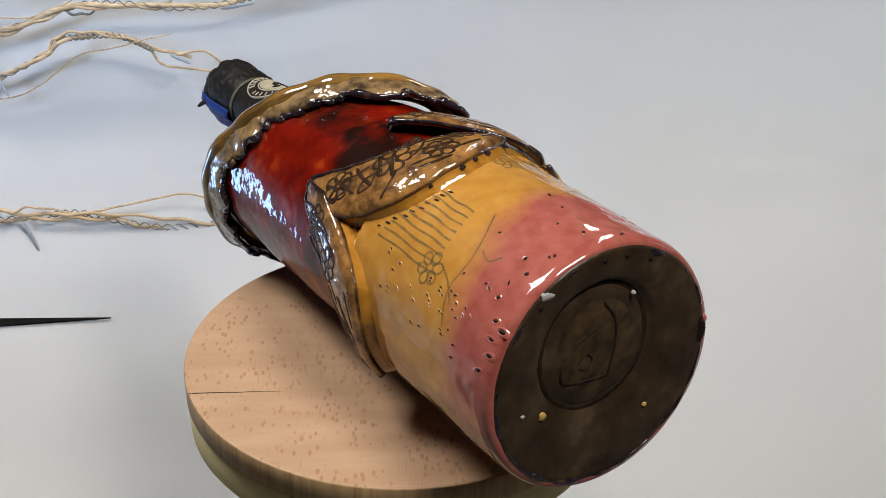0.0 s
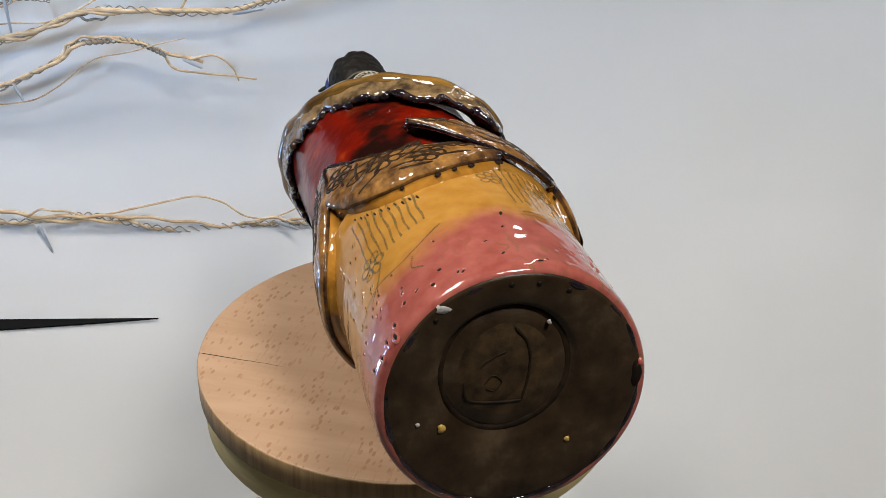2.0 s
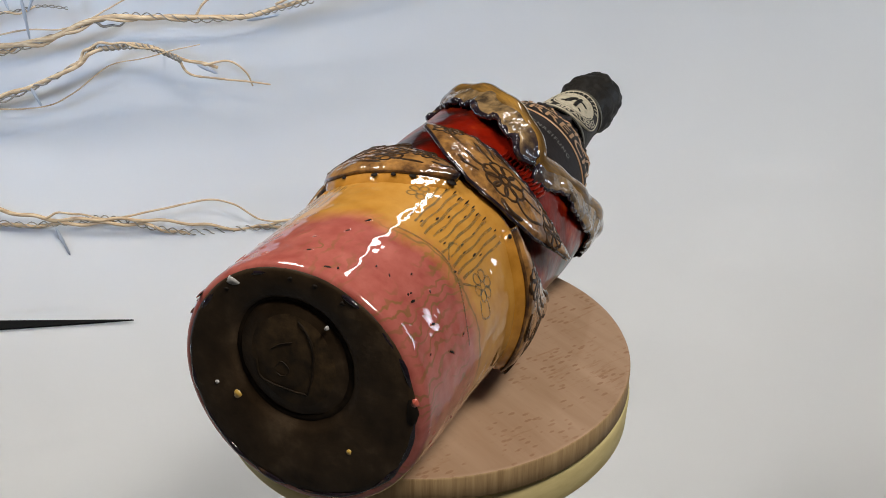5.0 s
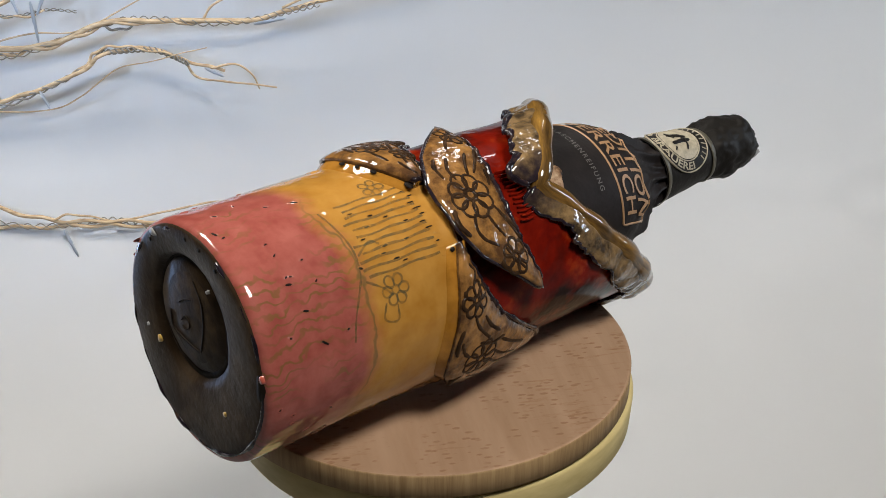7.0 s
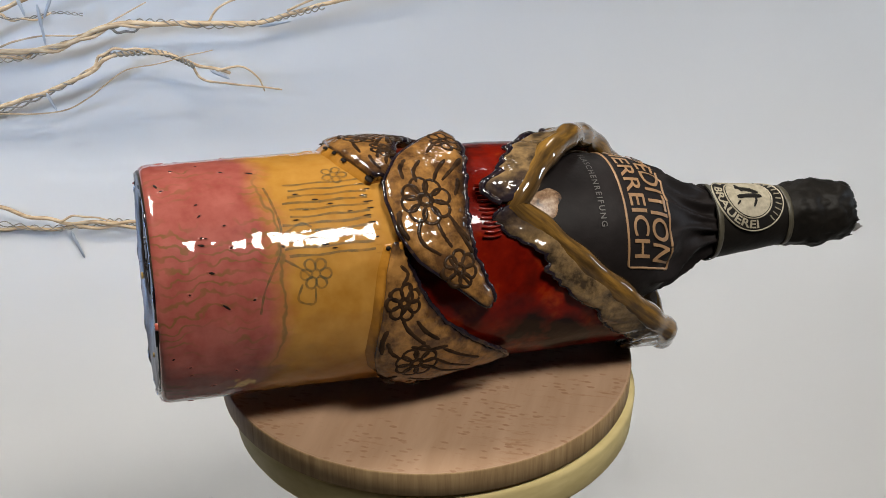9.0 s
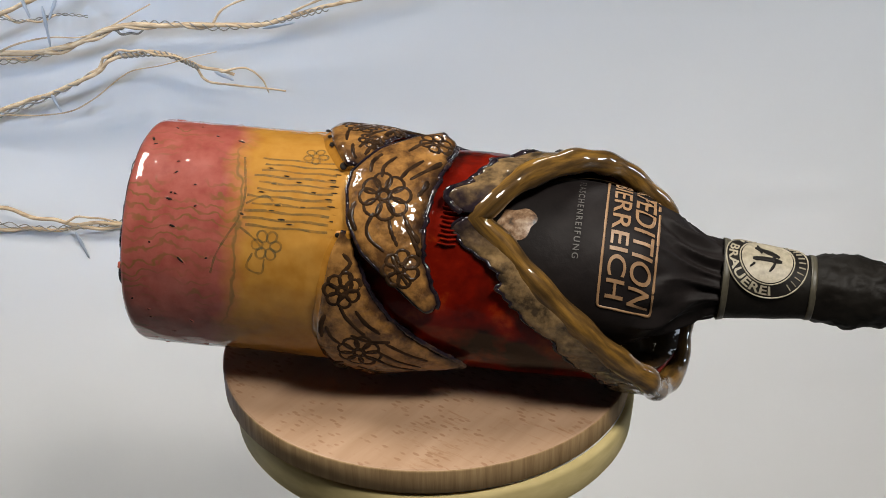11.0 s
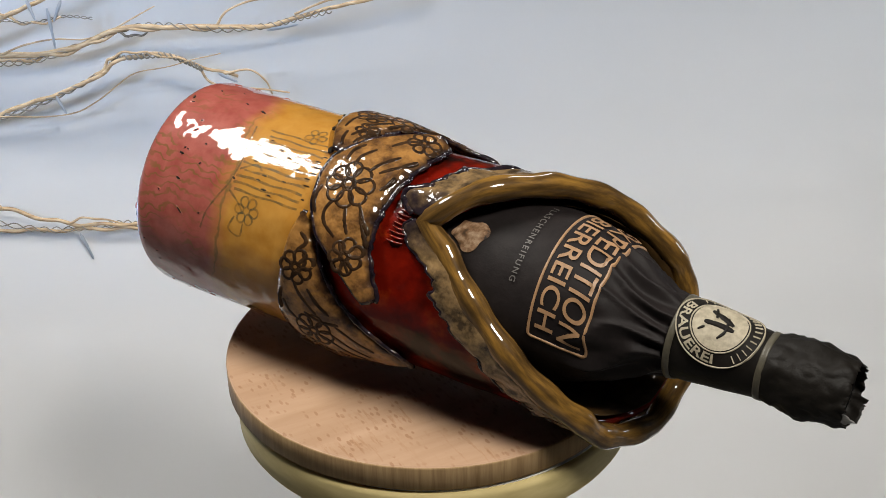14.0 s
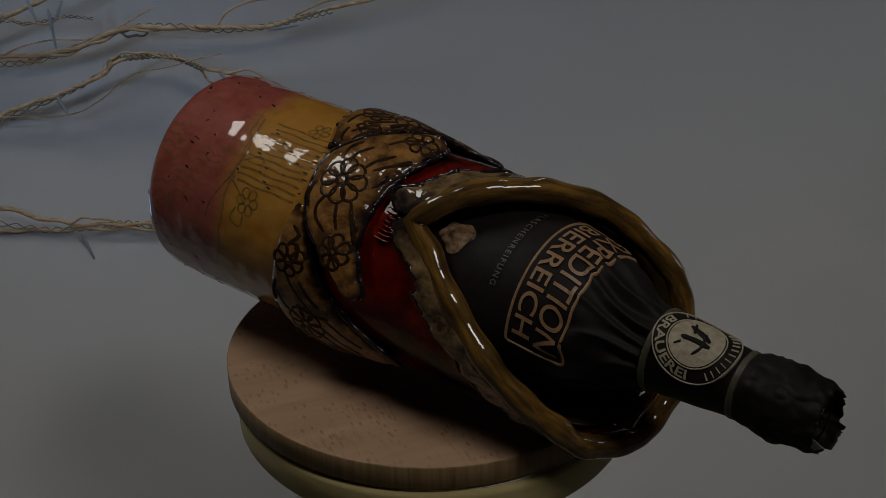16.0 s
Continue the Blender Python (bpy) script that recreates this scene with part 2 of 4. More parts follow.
LINING = glaze_material("brown_inner_glaze", [(0.3, (0.010, 0.006, 0.003)), (0.7, (0.05, 0.027, 0.009))], 80.0, 0.35, 0.3)
LINING.node_tree.nodes["Principled BSDF"].inputs["Coat Weight"].default_value = 0.2
CLAY = clay_material()
CLAY_DEEP = grained("deep_clay", [(0.3, (0.012, 0.007, 0.003)), (0.7, (0.058, 0.034, 0.014))], 0.6, 150.0, None, 1.0)
# darker clay colour that deepens the shade of the stamp's groove and lines
STAMP_LINE = grained("stamp_groove_shade", [(0.3, (0.007, 0.004, 0.002)), (0.7, (0.022, 0.013, 0.006))], 0.7, 200.0, None, 0.6)
STAMP_LINE.node_tree.nodes["Principled BSDF"].inputs["Specular IOR Level"].default_value = 0.15
CLAY_DEEP.node_tree.nodes["Principled BSDF"].inputs["Specular IOR Level"].default_value = 0.2
GLASS_BROWN = mat("brown_bottle_glass", 0.08, colour=(0.025, 0.010, 0.004), coat=1.0)[0]
LABEL = foil_material("black_paper", (0.0088, 0.0068, 0.0066), 0.58, 160.0, 0.22)
FOIL = foil_material("black_foil_paper", (0.0055, 0.0045, 0.0035), 0.55, 160.0, 0.35)
FOIL_BLUE = foil_material("blue_foil_lining", (0.006, 0.018, 0.10), 0.5, 120.0, 0.5)
PRINT_GOLD = grained("copper_print", [(0.3, (0.24, 0.135, 0.065)), (0.7, (0.34, 0.20, 0.10))], 0.45, 400.0)
PRINT_CREAM = grained("cream_print", [(0.3, (0.22, 0.19, 0.135)), (0.7, (0.38, 0.335, 0.245))], 0.5, 400.0)
PRINT_GREY = mat("grey_print", 0.5, colour=(0.085, 0.078, 0.072))[0]
BAND = grained("olive_band_print", [(0.3, (0.045, 0.040, 0.026)), (0.7, (0.075, 0.066, 0.045))], 0.45, 500.0)
WICKER = grained("peeled_willow", [(0.25, (0.20, 0.125, 0.06)), (0.5, (0.42, 0.29, 0.16)), (0.8, (0.62, 0.48, 0.31))], 0.6, 1.0, (90, 500, 500), 0.5)
WICKER_DARK = grained("grey_wire", [(0.3, (0.10, 0.090, 0.075)), (0.7, (0.24, 0.205, 0.16))], 0.65, 400.0)
BLACK = mat("matt_black", 0.8, colour=(0.003, 0.003, 0.003))[0]
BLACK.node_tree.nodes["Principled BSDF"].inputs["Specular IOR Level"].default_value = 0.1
CLEAR = mat("frosted_plastic", 0.3, colour=(0.34, 0.37, 0.42))[0]
CLEAR.node_tree.nodes["Principled BSDF"].inputs["Transmission Weight"].default_value = 0.6
YELLOW_SPOT = mat("yellow_spot", 0.4, colour=(0.42, 0.26, 0.05), coat=0.5)[0]
PALE_SPOT = grained("pale_spot", [(0.3, (0.20, 0.19, 0.18)), (0.7, (0.40, 0.39, 0.38))], 0.5, 500.0)
RED_SPOT = mat("red_spot", 0.3, colour=(0.42, 0.09, 0.06), coat=0.8)[0]
PLASTER = grained("room_plaster", [(0.3, (0.10, 0.10, 0.10)), (0.7, (0.13, 0.13, 0.13))], 0.9, 20.0)


# ---- mesh helpers ----
def part(name, bm, material, parent=None, label="", smooth=True):
    """Links a bmesh as one mesh object, under its thing if one is given."""
    bmesh.ops.recalc_face_normals(bm, faces=bm.faces)
    me = bpy.data.meshes.new(name)
    bm.to_mesh(me)
    bm.free()
    if smooth:
        for poly in me.polygons:
            poly.use_smooth = True
    me.materials.append(material)
    ob = new(name, me)
    ob.parent = parent
    return tagged(ob, label)


def around(s, deg, r):
    """A point of the vessel: s metres from its foot, deg round its axis from the top, r from the axis."""
    f = radians(deg)
    return Vector((s, r * math.sin(f), r * math.cos(f)))


def lerp_table(table, x):
    return float(np.interp(x, [row[0] for row in table], [row[1] for row in table]))


def rough_up(p, scale, amount):
    return amount * noise.noise(Vector(p) * scale)


def lathe(profile, n=96, wobble=0.0, axis="x", cap=True):
    """Turned body round the x axis (or z): profile of (place along the axis, radius)."""
    bm = bmesh.new()
    flat = bm.loops.layers.uv.new("flat")
    rings = []
    for s, r in profile:
        ring = []
        for k in range(n):
            d = -180 + 360 * k / n
            p = around(s, d, r)
            rr = r + (rough_up(p, 26, wobble) if wobble else 0)
            p = around(s, d, rr)
            ring.append(bm.verts.new(p if axis == "x" else (p.y, p.z, p.x)))
        rings.append(ring)
    for i in range(len(rings) - 1):
        for k in range(n):
            f = bm.faces.new((rings[i][k], rings[i][(k + 1) % n], rings[i + 1][(k + 1) % n], rings[i + 1][k]))
            for lp, (ii, kk) in zip(f.loops, ((i, k), (i, k + 1), (i + 1, k + 1), (i + 1, k))):
                lp[flat].uv = (profile[ii][0], -0.5 + kk / n)
    if cap:
        for ring in (rings[0], rings[-1]):
            bm.faces.new(ring)
    return bm


def sheet(lo, hi, r_out, thick, n_phi, n_s, phi0, phi1):
    """A bent clay plate on the vessel between the curves lo(phi) and hi(phi); r_out(s, phi, v) is its outer radius."""
    bm = bmesh.new()
    flat, span = bm.loops.layers.uv.new("flat"), bm.loops.layers.uv.new("span")
    top, low, at = [], [], []
    for i in range(n_phi + 1):
        d = phi0 + (phi1 - phi0) * i / n_phi
        a, b = lo(d), hi(d)
        top.append([]), low.append([]), at.append([])
        for j in range(n_s + 1):
            v = j / n_s
            s = a + (b - a) * v
            r = r_out(s, d, v)
            roll = 0.35 * thick * max(0.0, 1 - min(v, 1 - v) * n_s / 1.5)
            top[-1].append(bm.verts.new(around(s, d, r - roll)))
            low[-1].append(bm.verts.new(around(s, d, r - thick + roll)))
            at[-1].append((s, d / 360, i / n_phi, v))

    def quad(vs, ats):
        f = bm.faces.new(vs)
        for lp, q in zip(f.loops, ats):
            lp[flat].uv, lp[span].uv = q[:2], q[2:]

    for i in range(n_phi):
        for j in range(n_s):
            ids = ((i, j), (i + 1, j), (i + 1, j + 1), (i, j + 1))
            quad([top[x][y] for x, y in ids], [at[x][y] for x, y in ids])
            quad([low[x][y] for x, y in reversed(ids)], [at[x][y] for x, y in reversed(ids)])
        for j in (0, n_s):
            quad((top[i][j], low[i][j], low[i + 1][j], top[i + 1][j]), (at[i][j], at[i][j], at[i + 1][j], at[i + 1][j]))
    for i in (0, n_phi):
        for j in range(n_s):
            quad((top[i][j], top[i][j + 1], low[i][j + 1], low[i][j]), (at[i][j], at[i][j + 1], at[i][j + 1], at[i][j]))
    return bm


def tube(bm, pts, radii, n=8, closed=False):
    """A round rod through points, with a radius at each."""
    pts = [Vector(p) for p in pts]
    rings, m = [], len(pts)
    side = None
    for i, p in enumerate(pts):
        q0, q1 = (pts[i - 1], pts[(i + 1) % m]) if closed else (pts[max(i - 1, 0)], pts[min(i + 1, m - 1)])
        t = (q1 - q0).normalized()
        if side is None:
            side = t.orthogonal().normalized()
        side = (side - t * side.dot(t)).normalized()
        up = t.cross(side)
        r = radii[i] if isinstance(radii, (list, tuple)) else radii
        rings.append([bm.verts.new(p + r * (math.cos(2 * math.pi * k / n) * side + math.sin(2 * math.pi * k / n) * up)) for k in range(n)])
    for i in range(m if closed else m - 1):
        a, b = rings[i], rings[(i + 1) % m]
        off = 0
        if closed and i == m - 1:
            off = min(range(n), key=lambda o: sum((a[k].co - b[(k + o) % n].co).length for k in range(n)))
        for k in range(n):
            bm.faces.new((a[k], a[(k + 1) % n], b[(k + 1 + off) % n], b[(k + off) % n]))
    if not closed:
        bm.faces.new(rings[0]), bm.faces.new(rings[-1])
    return bm


def spline(pts, per=6):
    """Catmull-Rom through points of any dimension."""
    pts = [np.array(p, float) for p in pts]
    ext = [2 * pts[0] - pts[1]] + pts + [2 * pts[-1] - pts[-2]]
    out = []
    for i in range(1, len(ext) - 2):
        a, b, c, d = ext[i - 1:i + 3]
        for k in range(per):
            t = k / per
            out.append(0.5 * (2 * b + (c - a) * t + (2 * a - 5 * b + 4 * c - d) * t * t + (3 * b - a - 3 * c + d) * t ** 3))
    return out + [pts[-1]]


def on_skin(bm, s0, deg0, skin):
    """Wraps a flat drawing (x to the right, y up towards the neck, z outwards) onto the skin(s, deg) radius."""
    for v in bm.verts:
        x, y, z = v.co
        s = s0 + y
        r = skin(s, deg0)
        d = deg0 - math.degrees(x / r)
        v.co = around(s, d, skin(s, d) + z)
    return bm


def stroke(bm, pts, width, height=0.0004, closed=False):
    """A raised line in the flat drawing."""
    m = len(pts)
    rows = []
    for i in range(m):
        q0, q1 = (pts[i - 1], pts[(i + 1) % m]) if closed else (pts[max(i - 1, 0)], pts[min(i + 1, m - 1)])
        t = Vector((q1[0] - q0[0], q1[1] - q0[1])).normalized()
        nx, ny = -t.y, t.x
        w = width * (0.8 + 0.4 * random.random()) * (1 if closed or 0 < i < m - 1 else 0.5)
        x, y = pts[i][0], pts[i][1]
        rows.append([bm.verts.new((x + nx * w * k, y + ny * w * k, h)) for k, h in ((-0.5, -0.0006), (-0.3, height), (0.3, height), (0.5, -0.0006))])
    for i in range(m if closed else m - 1):
        a, b = rows[i], rows[(i + 1) % m]
        for k in range(3):
            bm.faces.new((a[k], a[k + 1], b[k + 1], b[k]))
    return bm


def petal_loop(cx, cy, ang, length, width, start, n=14):
    """Outline of one petal that leaves the flower's eye at the angle ang."""
    out = []
    for k in range(n):
        t = 2 * math.pi * k / n
        u = start + length * (0.5 - 0.5 * math.cos(t))
        w = width * 0.5 * math.sin(t) * (0.75 + 0.35 * (0.5 - 0.5 * math.cos(t)))
        out.append((cx + u * math.cos(ang) - w * math.sin(ang), cy + u * math.sin(ang) + w * math.cos(ang)))
    return out


def blob(bm, pts, height, base=-0.0006):
    """A low filled shape in the flat drawing."""
    cx, cy = sum(p[0] for p in pts) / len(pts), sum(p[1] for p in pts) / len(pts)
    mid = bm.verts.new((cx, cy, height))
    inner = [bm.verts.new((cx + (p[0] - cx) * 0.8, cy + (p[1] - cy) * 0.8, height)) for p in pts]
    outer = [bm.verts.new((p[0], p[1], base)) for p in pts]
    for k in range(len(pts)):
        j = (k + 1) % len(pts)
        bm.faces.new((mid, inner[k], inner[j]))
        bm.faces.new((inner[k], outer[k], outer[j], inner[j]))
    return bm


def thing(name, m, label, category, kind="", group=""):
    ob = new(name)
    ob.matrix_basis = m
    ob.empty_display_size = 0.02
    return tagged(ob, label, category, group, kind)


# ---- the setting: paper sweep, room round it ----
TABLE_Z, WALL_Y, SWEEP_R = -0.20, 0.42, 0.28


def slab(x0, y0, z0, x1, y1, z1):
    bm = bmesh.new()
    bmesh.ops.create_cube(bm, size=1)
    for v in bm.verts:
        v.co = ((x0 + x1) / 2 + v.co.x * (x1 - x0), (y0 + y1) / 2 + v.co.y * (y1 - y0), (z0 + z1) / 2 + v.co.z * (z1 - z0))
    return bm


def setting():
    # one paper sheet: table top, a wide sweep, and up behind
    prof = [(0.02, TABLE_Z), (0.08, TABLE_Z)] + [(WALL_Y - SWEEP_R + SWEEP_R * math.sin(q), TABLE_Z + SWEEP_R - SWEEP_R * math.cos(q)) for q in np.linspace(0, math.pi / 2, 28)] + [(WALL_Y, 0.6), (WALL_Y, 0.95)]
    bm = bmesh.new()
    rows = []
    for y, z in prof:
        rows.append([bm.verts.new((x, y, z + 0.0012 * noise.noise(Vector((x * 2.3, y * 2.0, z * 2.0))))) for x in np.linspace(-1.1, 1.1, 23)])
    for i in range(len(rows) - 1):
        for k in range(22):
            bm.faces.new((rows[i][k], rows[i][k + 1], rows[i + 1][k + 1], rows[i + 1][k]))
    bmesh.ops.solidify(bm, geom=bm.faces[:], thickness=0.0012)
    tagged(part("backdrop", bm, PAPER), "white paper backdrop sweeping down over the table", "backdrop", kind="structure")
    tagged(part("table_top", slab(-1.1, -1.0, TABLE_Z - 0.04, 1.1, WALL_Y + 0.03, TABLE_Z - 0.004), PLASTER, None, "", False), "plain table top under the paper", "table", kind="structure")
    tagged(part("floor", slab(-2.2, -2.6, -0.98, 2.2, 1.6, -0.95), PLASTER, None, "", False), "grey floor of the room", "floor", kind="structure")
    tagged(part("ceiling", slab(-2.2, -2.6, 1.5, 2.2, 1.6, 1.55), PLASTER, None, "", False), "plain grey ceiling", "ceiling", kind="structure")
    for name, box in (("wall_south", (-2.2, -2.65, -0.95, 2.2, -2.6, 1.5)), ("wall_north", (-2.2, 1.6, -0.95, 2.2, 1.65, 1.5)),
                      ("wall_west", (-2.25, -2.6, -0.95, -2.2, 1.6, 1.5)), ("wall_east", (2.2, -2.6, -0.95, 2.25, 1.6, 1.5))):
        tagged(part(name, slab(*box), PLASTER, None, "", False), "plain grey room wall", "wall", kind="structure")


setting()

# ---- the turntable: beech board on a pine stand ----
STAND = thing("turntable_stand", pose(0.0018, -0.0030, TABLE_Z), "round pale pine turntable stand on the white table", "stand")
BOARD = thing("round_board", pose(-0.0016, -0.0021, -0.012), "round beech board with brown flecks and a short crack", "board")


def stand_parts():
    top = -TABLE_Z - 0.0128
    part("disc", lathe([(top - 0.0182, 0.0850), (top - 0.0175, 0.0872), (top - 0.0155, 0.0884), (top - 0.0026, 0.0892), (top - 0.0008, 0.0887), (top - 0.0003, 0.0875)], 128, axis="z"), PINE, STAND)
    part("paper_disc", lathe([(top - 0.0003, 0.0862), (top + 0.0004, 0.0862)], 128, axis="z"), PAPER, STAND, "thin white paper disc under the board")
    part("column", lathe([(0.012, 0.03), (0.03, 0.022), (0.12, 0.022), (top - 0.0182, 0.045)], 48, axis="z"), PINE, STAND)
    part("foot", lathe([(0.0, 0.075), (0.003, 0.078), (0.010, 0.077), (0.012, 0.072)], 64, axis="z"), PINE, STAND)


def board_parts():
    """Turned beech disc with a crack that opens from its edge along the grain."""
    ob = part("disc", lathe([(0.0, 0.0889), (0.0010, 0.0901), (0.0110, 0.0903), (0.0117, 0.0900), (0.0120, 0.0892)], 180, axis="z"), BEECH, BOARD, "", False)
    ob.data.materials.append(BEECH_EDGE)
    for poly in ob.data.polygons:
        if abs(poly.normal.z) < 0.6:
            poly.material_index = 1
            poly.use_smooth = True
    # the crack's dark depth is a black sliver laid on the wood
    run, side = Vector((math.cos(GRAIN), math.sin(GRAIN), 0)), Vector((-math.sin(GRAIN), math.cos(GRAIN), 0))
    off = side.dot(Vector((0.0246, 0.0858, 0)))
    half = math.sqrt(0.0903 ** 2 - off ** 2)
    bm = bmesh.new()
    rows = []
    for k in range(19):
        u = k / 18
        p = side * (off + 0.0005 * noise.noise(Vector((u * 7, 2, 1)))) + run * (half - 0.0003 - 0.038 * u)
        w = 0.00026 * (1 - u) ** 0.6 + 0.00002
        z = 0.0119 if k == 0 else 0.01206
        rows.append([bm.verts.new(p + side * w + Vector((0, 0, z))), bm.verts.new(p - side * w + Vector((0, 0, z)))])
    low = side * off + run * (half + 0.0001)
    rows.insert(0, [bm.verts.new(low + side * q + Vector((0, 0, 0.0070))) for q in (0.0001, -0.0001)])
    for x, y in zip(rows, rows[1:]):
        bm.faces.new((x[0], x[1], y[1], y[0]))
    part("crack", bm, BLACK, BOARD, "thin dark crack along the grain", False)


stand_parts()
board_parts()

# ---- the ceramic vessel lying on the board, and the beer bottle in it ----
LYING = pose(-0.1190, -0.0021, 0.0555, 0, 1.86, -4.54)
VESSEL = thing("bottle_vessel", LYING, "glazed pink, ochre and red ceramic bottle vessel lying on board", "vessel")
BOTTLE = thing("beer_bottle", pose(0.1429, -0.0252, 0.0506, 0, 2.2, -5.0) @ pose(-0.26, 0, 0), "brown beer bottle with black label and foil in the vessel", "bottle")

VESSEL.scale, BOTTLE.scale = (0.975,) * 3, (0.979,) * 3

# place of the rolled rim along the axis, by the angle from its notch
RIM_AT = [(-180, 0.2355), (-150, 0.2338), (-120, 0.2249), (-95, 0.2193), (-75, 0.2067), (-55, 0.1919), (-38, 0.1774), (-22, 0.1649), (-10, 0.1563), (0, 0.1450),
         (10, 0.1526), (22, 0.1609), (38, 0.1738), (55, 0.1846), (75, 0.1964), (95, 0.2087), (120, 0.2236), (150, 0.2320), (180, 0.2355)]
RIM_R = [(-180, 0.0510), (-150, 0.0518), (-120, 0.0480), (-95, 0.0436), (-75, 0.0431), (-55, 0.0427), (-38, 0.0418), (-22, 0.0426), (-10, 0.0447), (0, 0.0490),
         (10, 0.0513), (22, 0.0511), (38, 0.0491), (55, 0.0472), (75, 0.0461), (95, 0.0449), (120, 0.0446), (150, 0.0467), (180, 0.0510)]
NOTCH = -41.0


def rim_s(deg):
    return lerp_table(RIM_AT, (deg - NOTCH + 180) % 360 - 180)


def rim_r(deg):
    return lerp_table(RIM_R, (deg - NOTCH + 180) % 360 - 180)


def sleeve_r(s):
    return float(np.interp(s, (0.10, 0.20), (0.0468, 0.0458)))


def coat_skin(s, deg):
    return 0.0488 + rough_up(around(s, deg, 0.0488), 26, 0.0007)


def vessel_body():
    # sleeve of red glaze, cut obliquely along the rim
    bm = sheet(lambda d: 0.06, lambda d: rim_s(d) - 0.002, lambda s, d, v: min(sleeve_r(s), sleeve_r(s) * (1 - v) + (rim_r(d) + 0.002) * v) + rough_up(around(s, d, 0.0466), 45, 0.0007), 0.0060, 144, 26, -180, 180)
    bmesh.ops.remove_doubles(bm, verts=bm.verts, dist=1e-6)
    part("sleeve", bm, RED, VESSEL, "deep red glazed sleeve with dark clouds")
    bm = sheet(lambda d: 0.10, lambda d: rim_s(d) - 0.001, lambda s, d, v: (min(sleeve_r(s), rim_r(d) + 0.002) - 0.0058), 0.0015, 96, 14, -180, 180)
    bmesh.ops.remove_doubles(bm, verts=bm.verts, dist=1e-6)
    part("lining", bm, LINING, VESSEL, "dark brown glazed inside")
    prof = [(0.0000, 0.0440), (0.0000, 0.0462), (0.0006, 0.0476), (0.0020, 0.0484)] + [(0.004 + 0.0037 * k, 0.0488) for k in range(23)]
    prof += [(0.0885, 0.0489), (0.0915, 0.0493), (0.0940, 0.0499), (0.0955, 0.0497), (0.0960, 0.0470)]
    part("coat", lathe(prof, 120, 0.0007, cap=False), COAT, VESSEL, "pink glaze at the foot running into glossy ochre")


LEAVES = {
    "front": [(-86, 0.128, 0.1325), (-84, 0.125, 0.133), (-73, 0.113, 0.129), (-63, 0.102, 0.1255), (-50, 0.0945, 0.1245), (-35, 0.0915, 0.1255), (-26, 0.0925, 0.127),
              (-10, 0.102, 0.130), (0, 0.112, 0.1315), (8, 0.121, 0.1315), (11, 0.124, 0.129)],
    "low": [(-139, 0.103, 0.110), (-134, 0.096, 0.128), (-128, 0.089, 0.144), (-120, 0.0855, 0.139), (-108, 0.084, 0.126), (-95, 0.0845, 0.113), (-80, 0.0862, 0.104), (-66, 0.0890, 0.0990), (-54, 0.0925, 0.0965)],
    "top": [(-22, 0.0895, 0.0945), (-16, 0.0865, 0.0985), (-5, 0.081, 0.101), (9, 0.0765, 0.1045), (25, 0.0770, 0.110), (34, 0.080, 0.116), (41, 0.0835, 0.122), (53, 0.094, 0.136), (60, 0.105, 0.131), (63, 0.110, 0.122)],
    "back": [(54, 0.120, 0.1365), (58, 0.110, 0.1365), (64, 0.0985, 0.133), (72, 0.089, 0.122), (80, 0.083, 0.114), (95, 0.0785, 0.103), (110, 0.0785, 0.098), (125, 0.082, 0.094), (131, 0.085, 0.089)],
}


def leaf(key, r_lo, r_hi, fold):
    tab = sorted(LEAVES[key])
    lo = lambda d: lerp_table([(a, b) for a, b, c in tab], d) + 0.0005 * math.sin(d * 0.13)
    hi = lambda d: lerp_table([(a, c) for a, b, c in tab], d) + 0.0011 * noise.noise(Vector((d * 0.23, 3, 7))) + 0.0008 * noise.noise(Vector((d * 0.55, 1, 4)))
    skin = lambda s, d, v=None: (lambda q: r_lo + (r_hi - r_lo) * q + 0.0012 * math.sin(math.pi * min(max(q, 0), 1)))(
        (s - lo(d)) / max(hi(d) - lo(d), 1e-5) if v is None else v) + rough_up(around(s, d, 0.05), 70, 0.0006)
    ob = part("leaf", sheet(lo, hi, skin, 0.0040, 72, 14, tab[0][0], tab[-1][0]), LEAF, VESSEL, "tan ceramic leaf with drawn flowers and dark edge")
    if fold:
        part("fold", sheet(lambda d: lo(d) - 0.0042, lambda d: lo(d) + 0.0050, lambda s, d, v: 0.0490 + (r_lo - 0.0010 - 0.0490) * min(1.0, v * 1.5) ** 1.6, 0.0045, 60, 8, tab[0][0], tab[-1][0]),
             WALL_OCHRE, VESSEL, "ochre fold under the leaf")
    # thick dark glaze bead along the free edge
    n = 90
    degs = [tab[0][0] + (tab[-1][0] - tab[0][0]) * k / n for k in range(n + 1)]
    bead = [around(hi(d) + 0.0002, d, skin(hi(d), d, 1.0) - 0.0016) for d in degs]
    part("edge_bead", tube(bmesh.new(), bead, [0.0010 * (0.75 + 0.6 * noise.noise(Vector((d * 0.21, 2, len(key))))) + 0.0003 for d in degs], 8), BEAD, ob, "purple-black glaze bead")
    if not fold:
        low_edge = [around(lo(d), d, skin(lo(d), d, 0.0) - 0.0016) for d in degs]
        part("edge_bead", tube(bmesh.new(), low_edge, 0.0008, 8), BEAD, ob, "dark glaze bead")
    return ob, lambda s, d: skin(s, d)


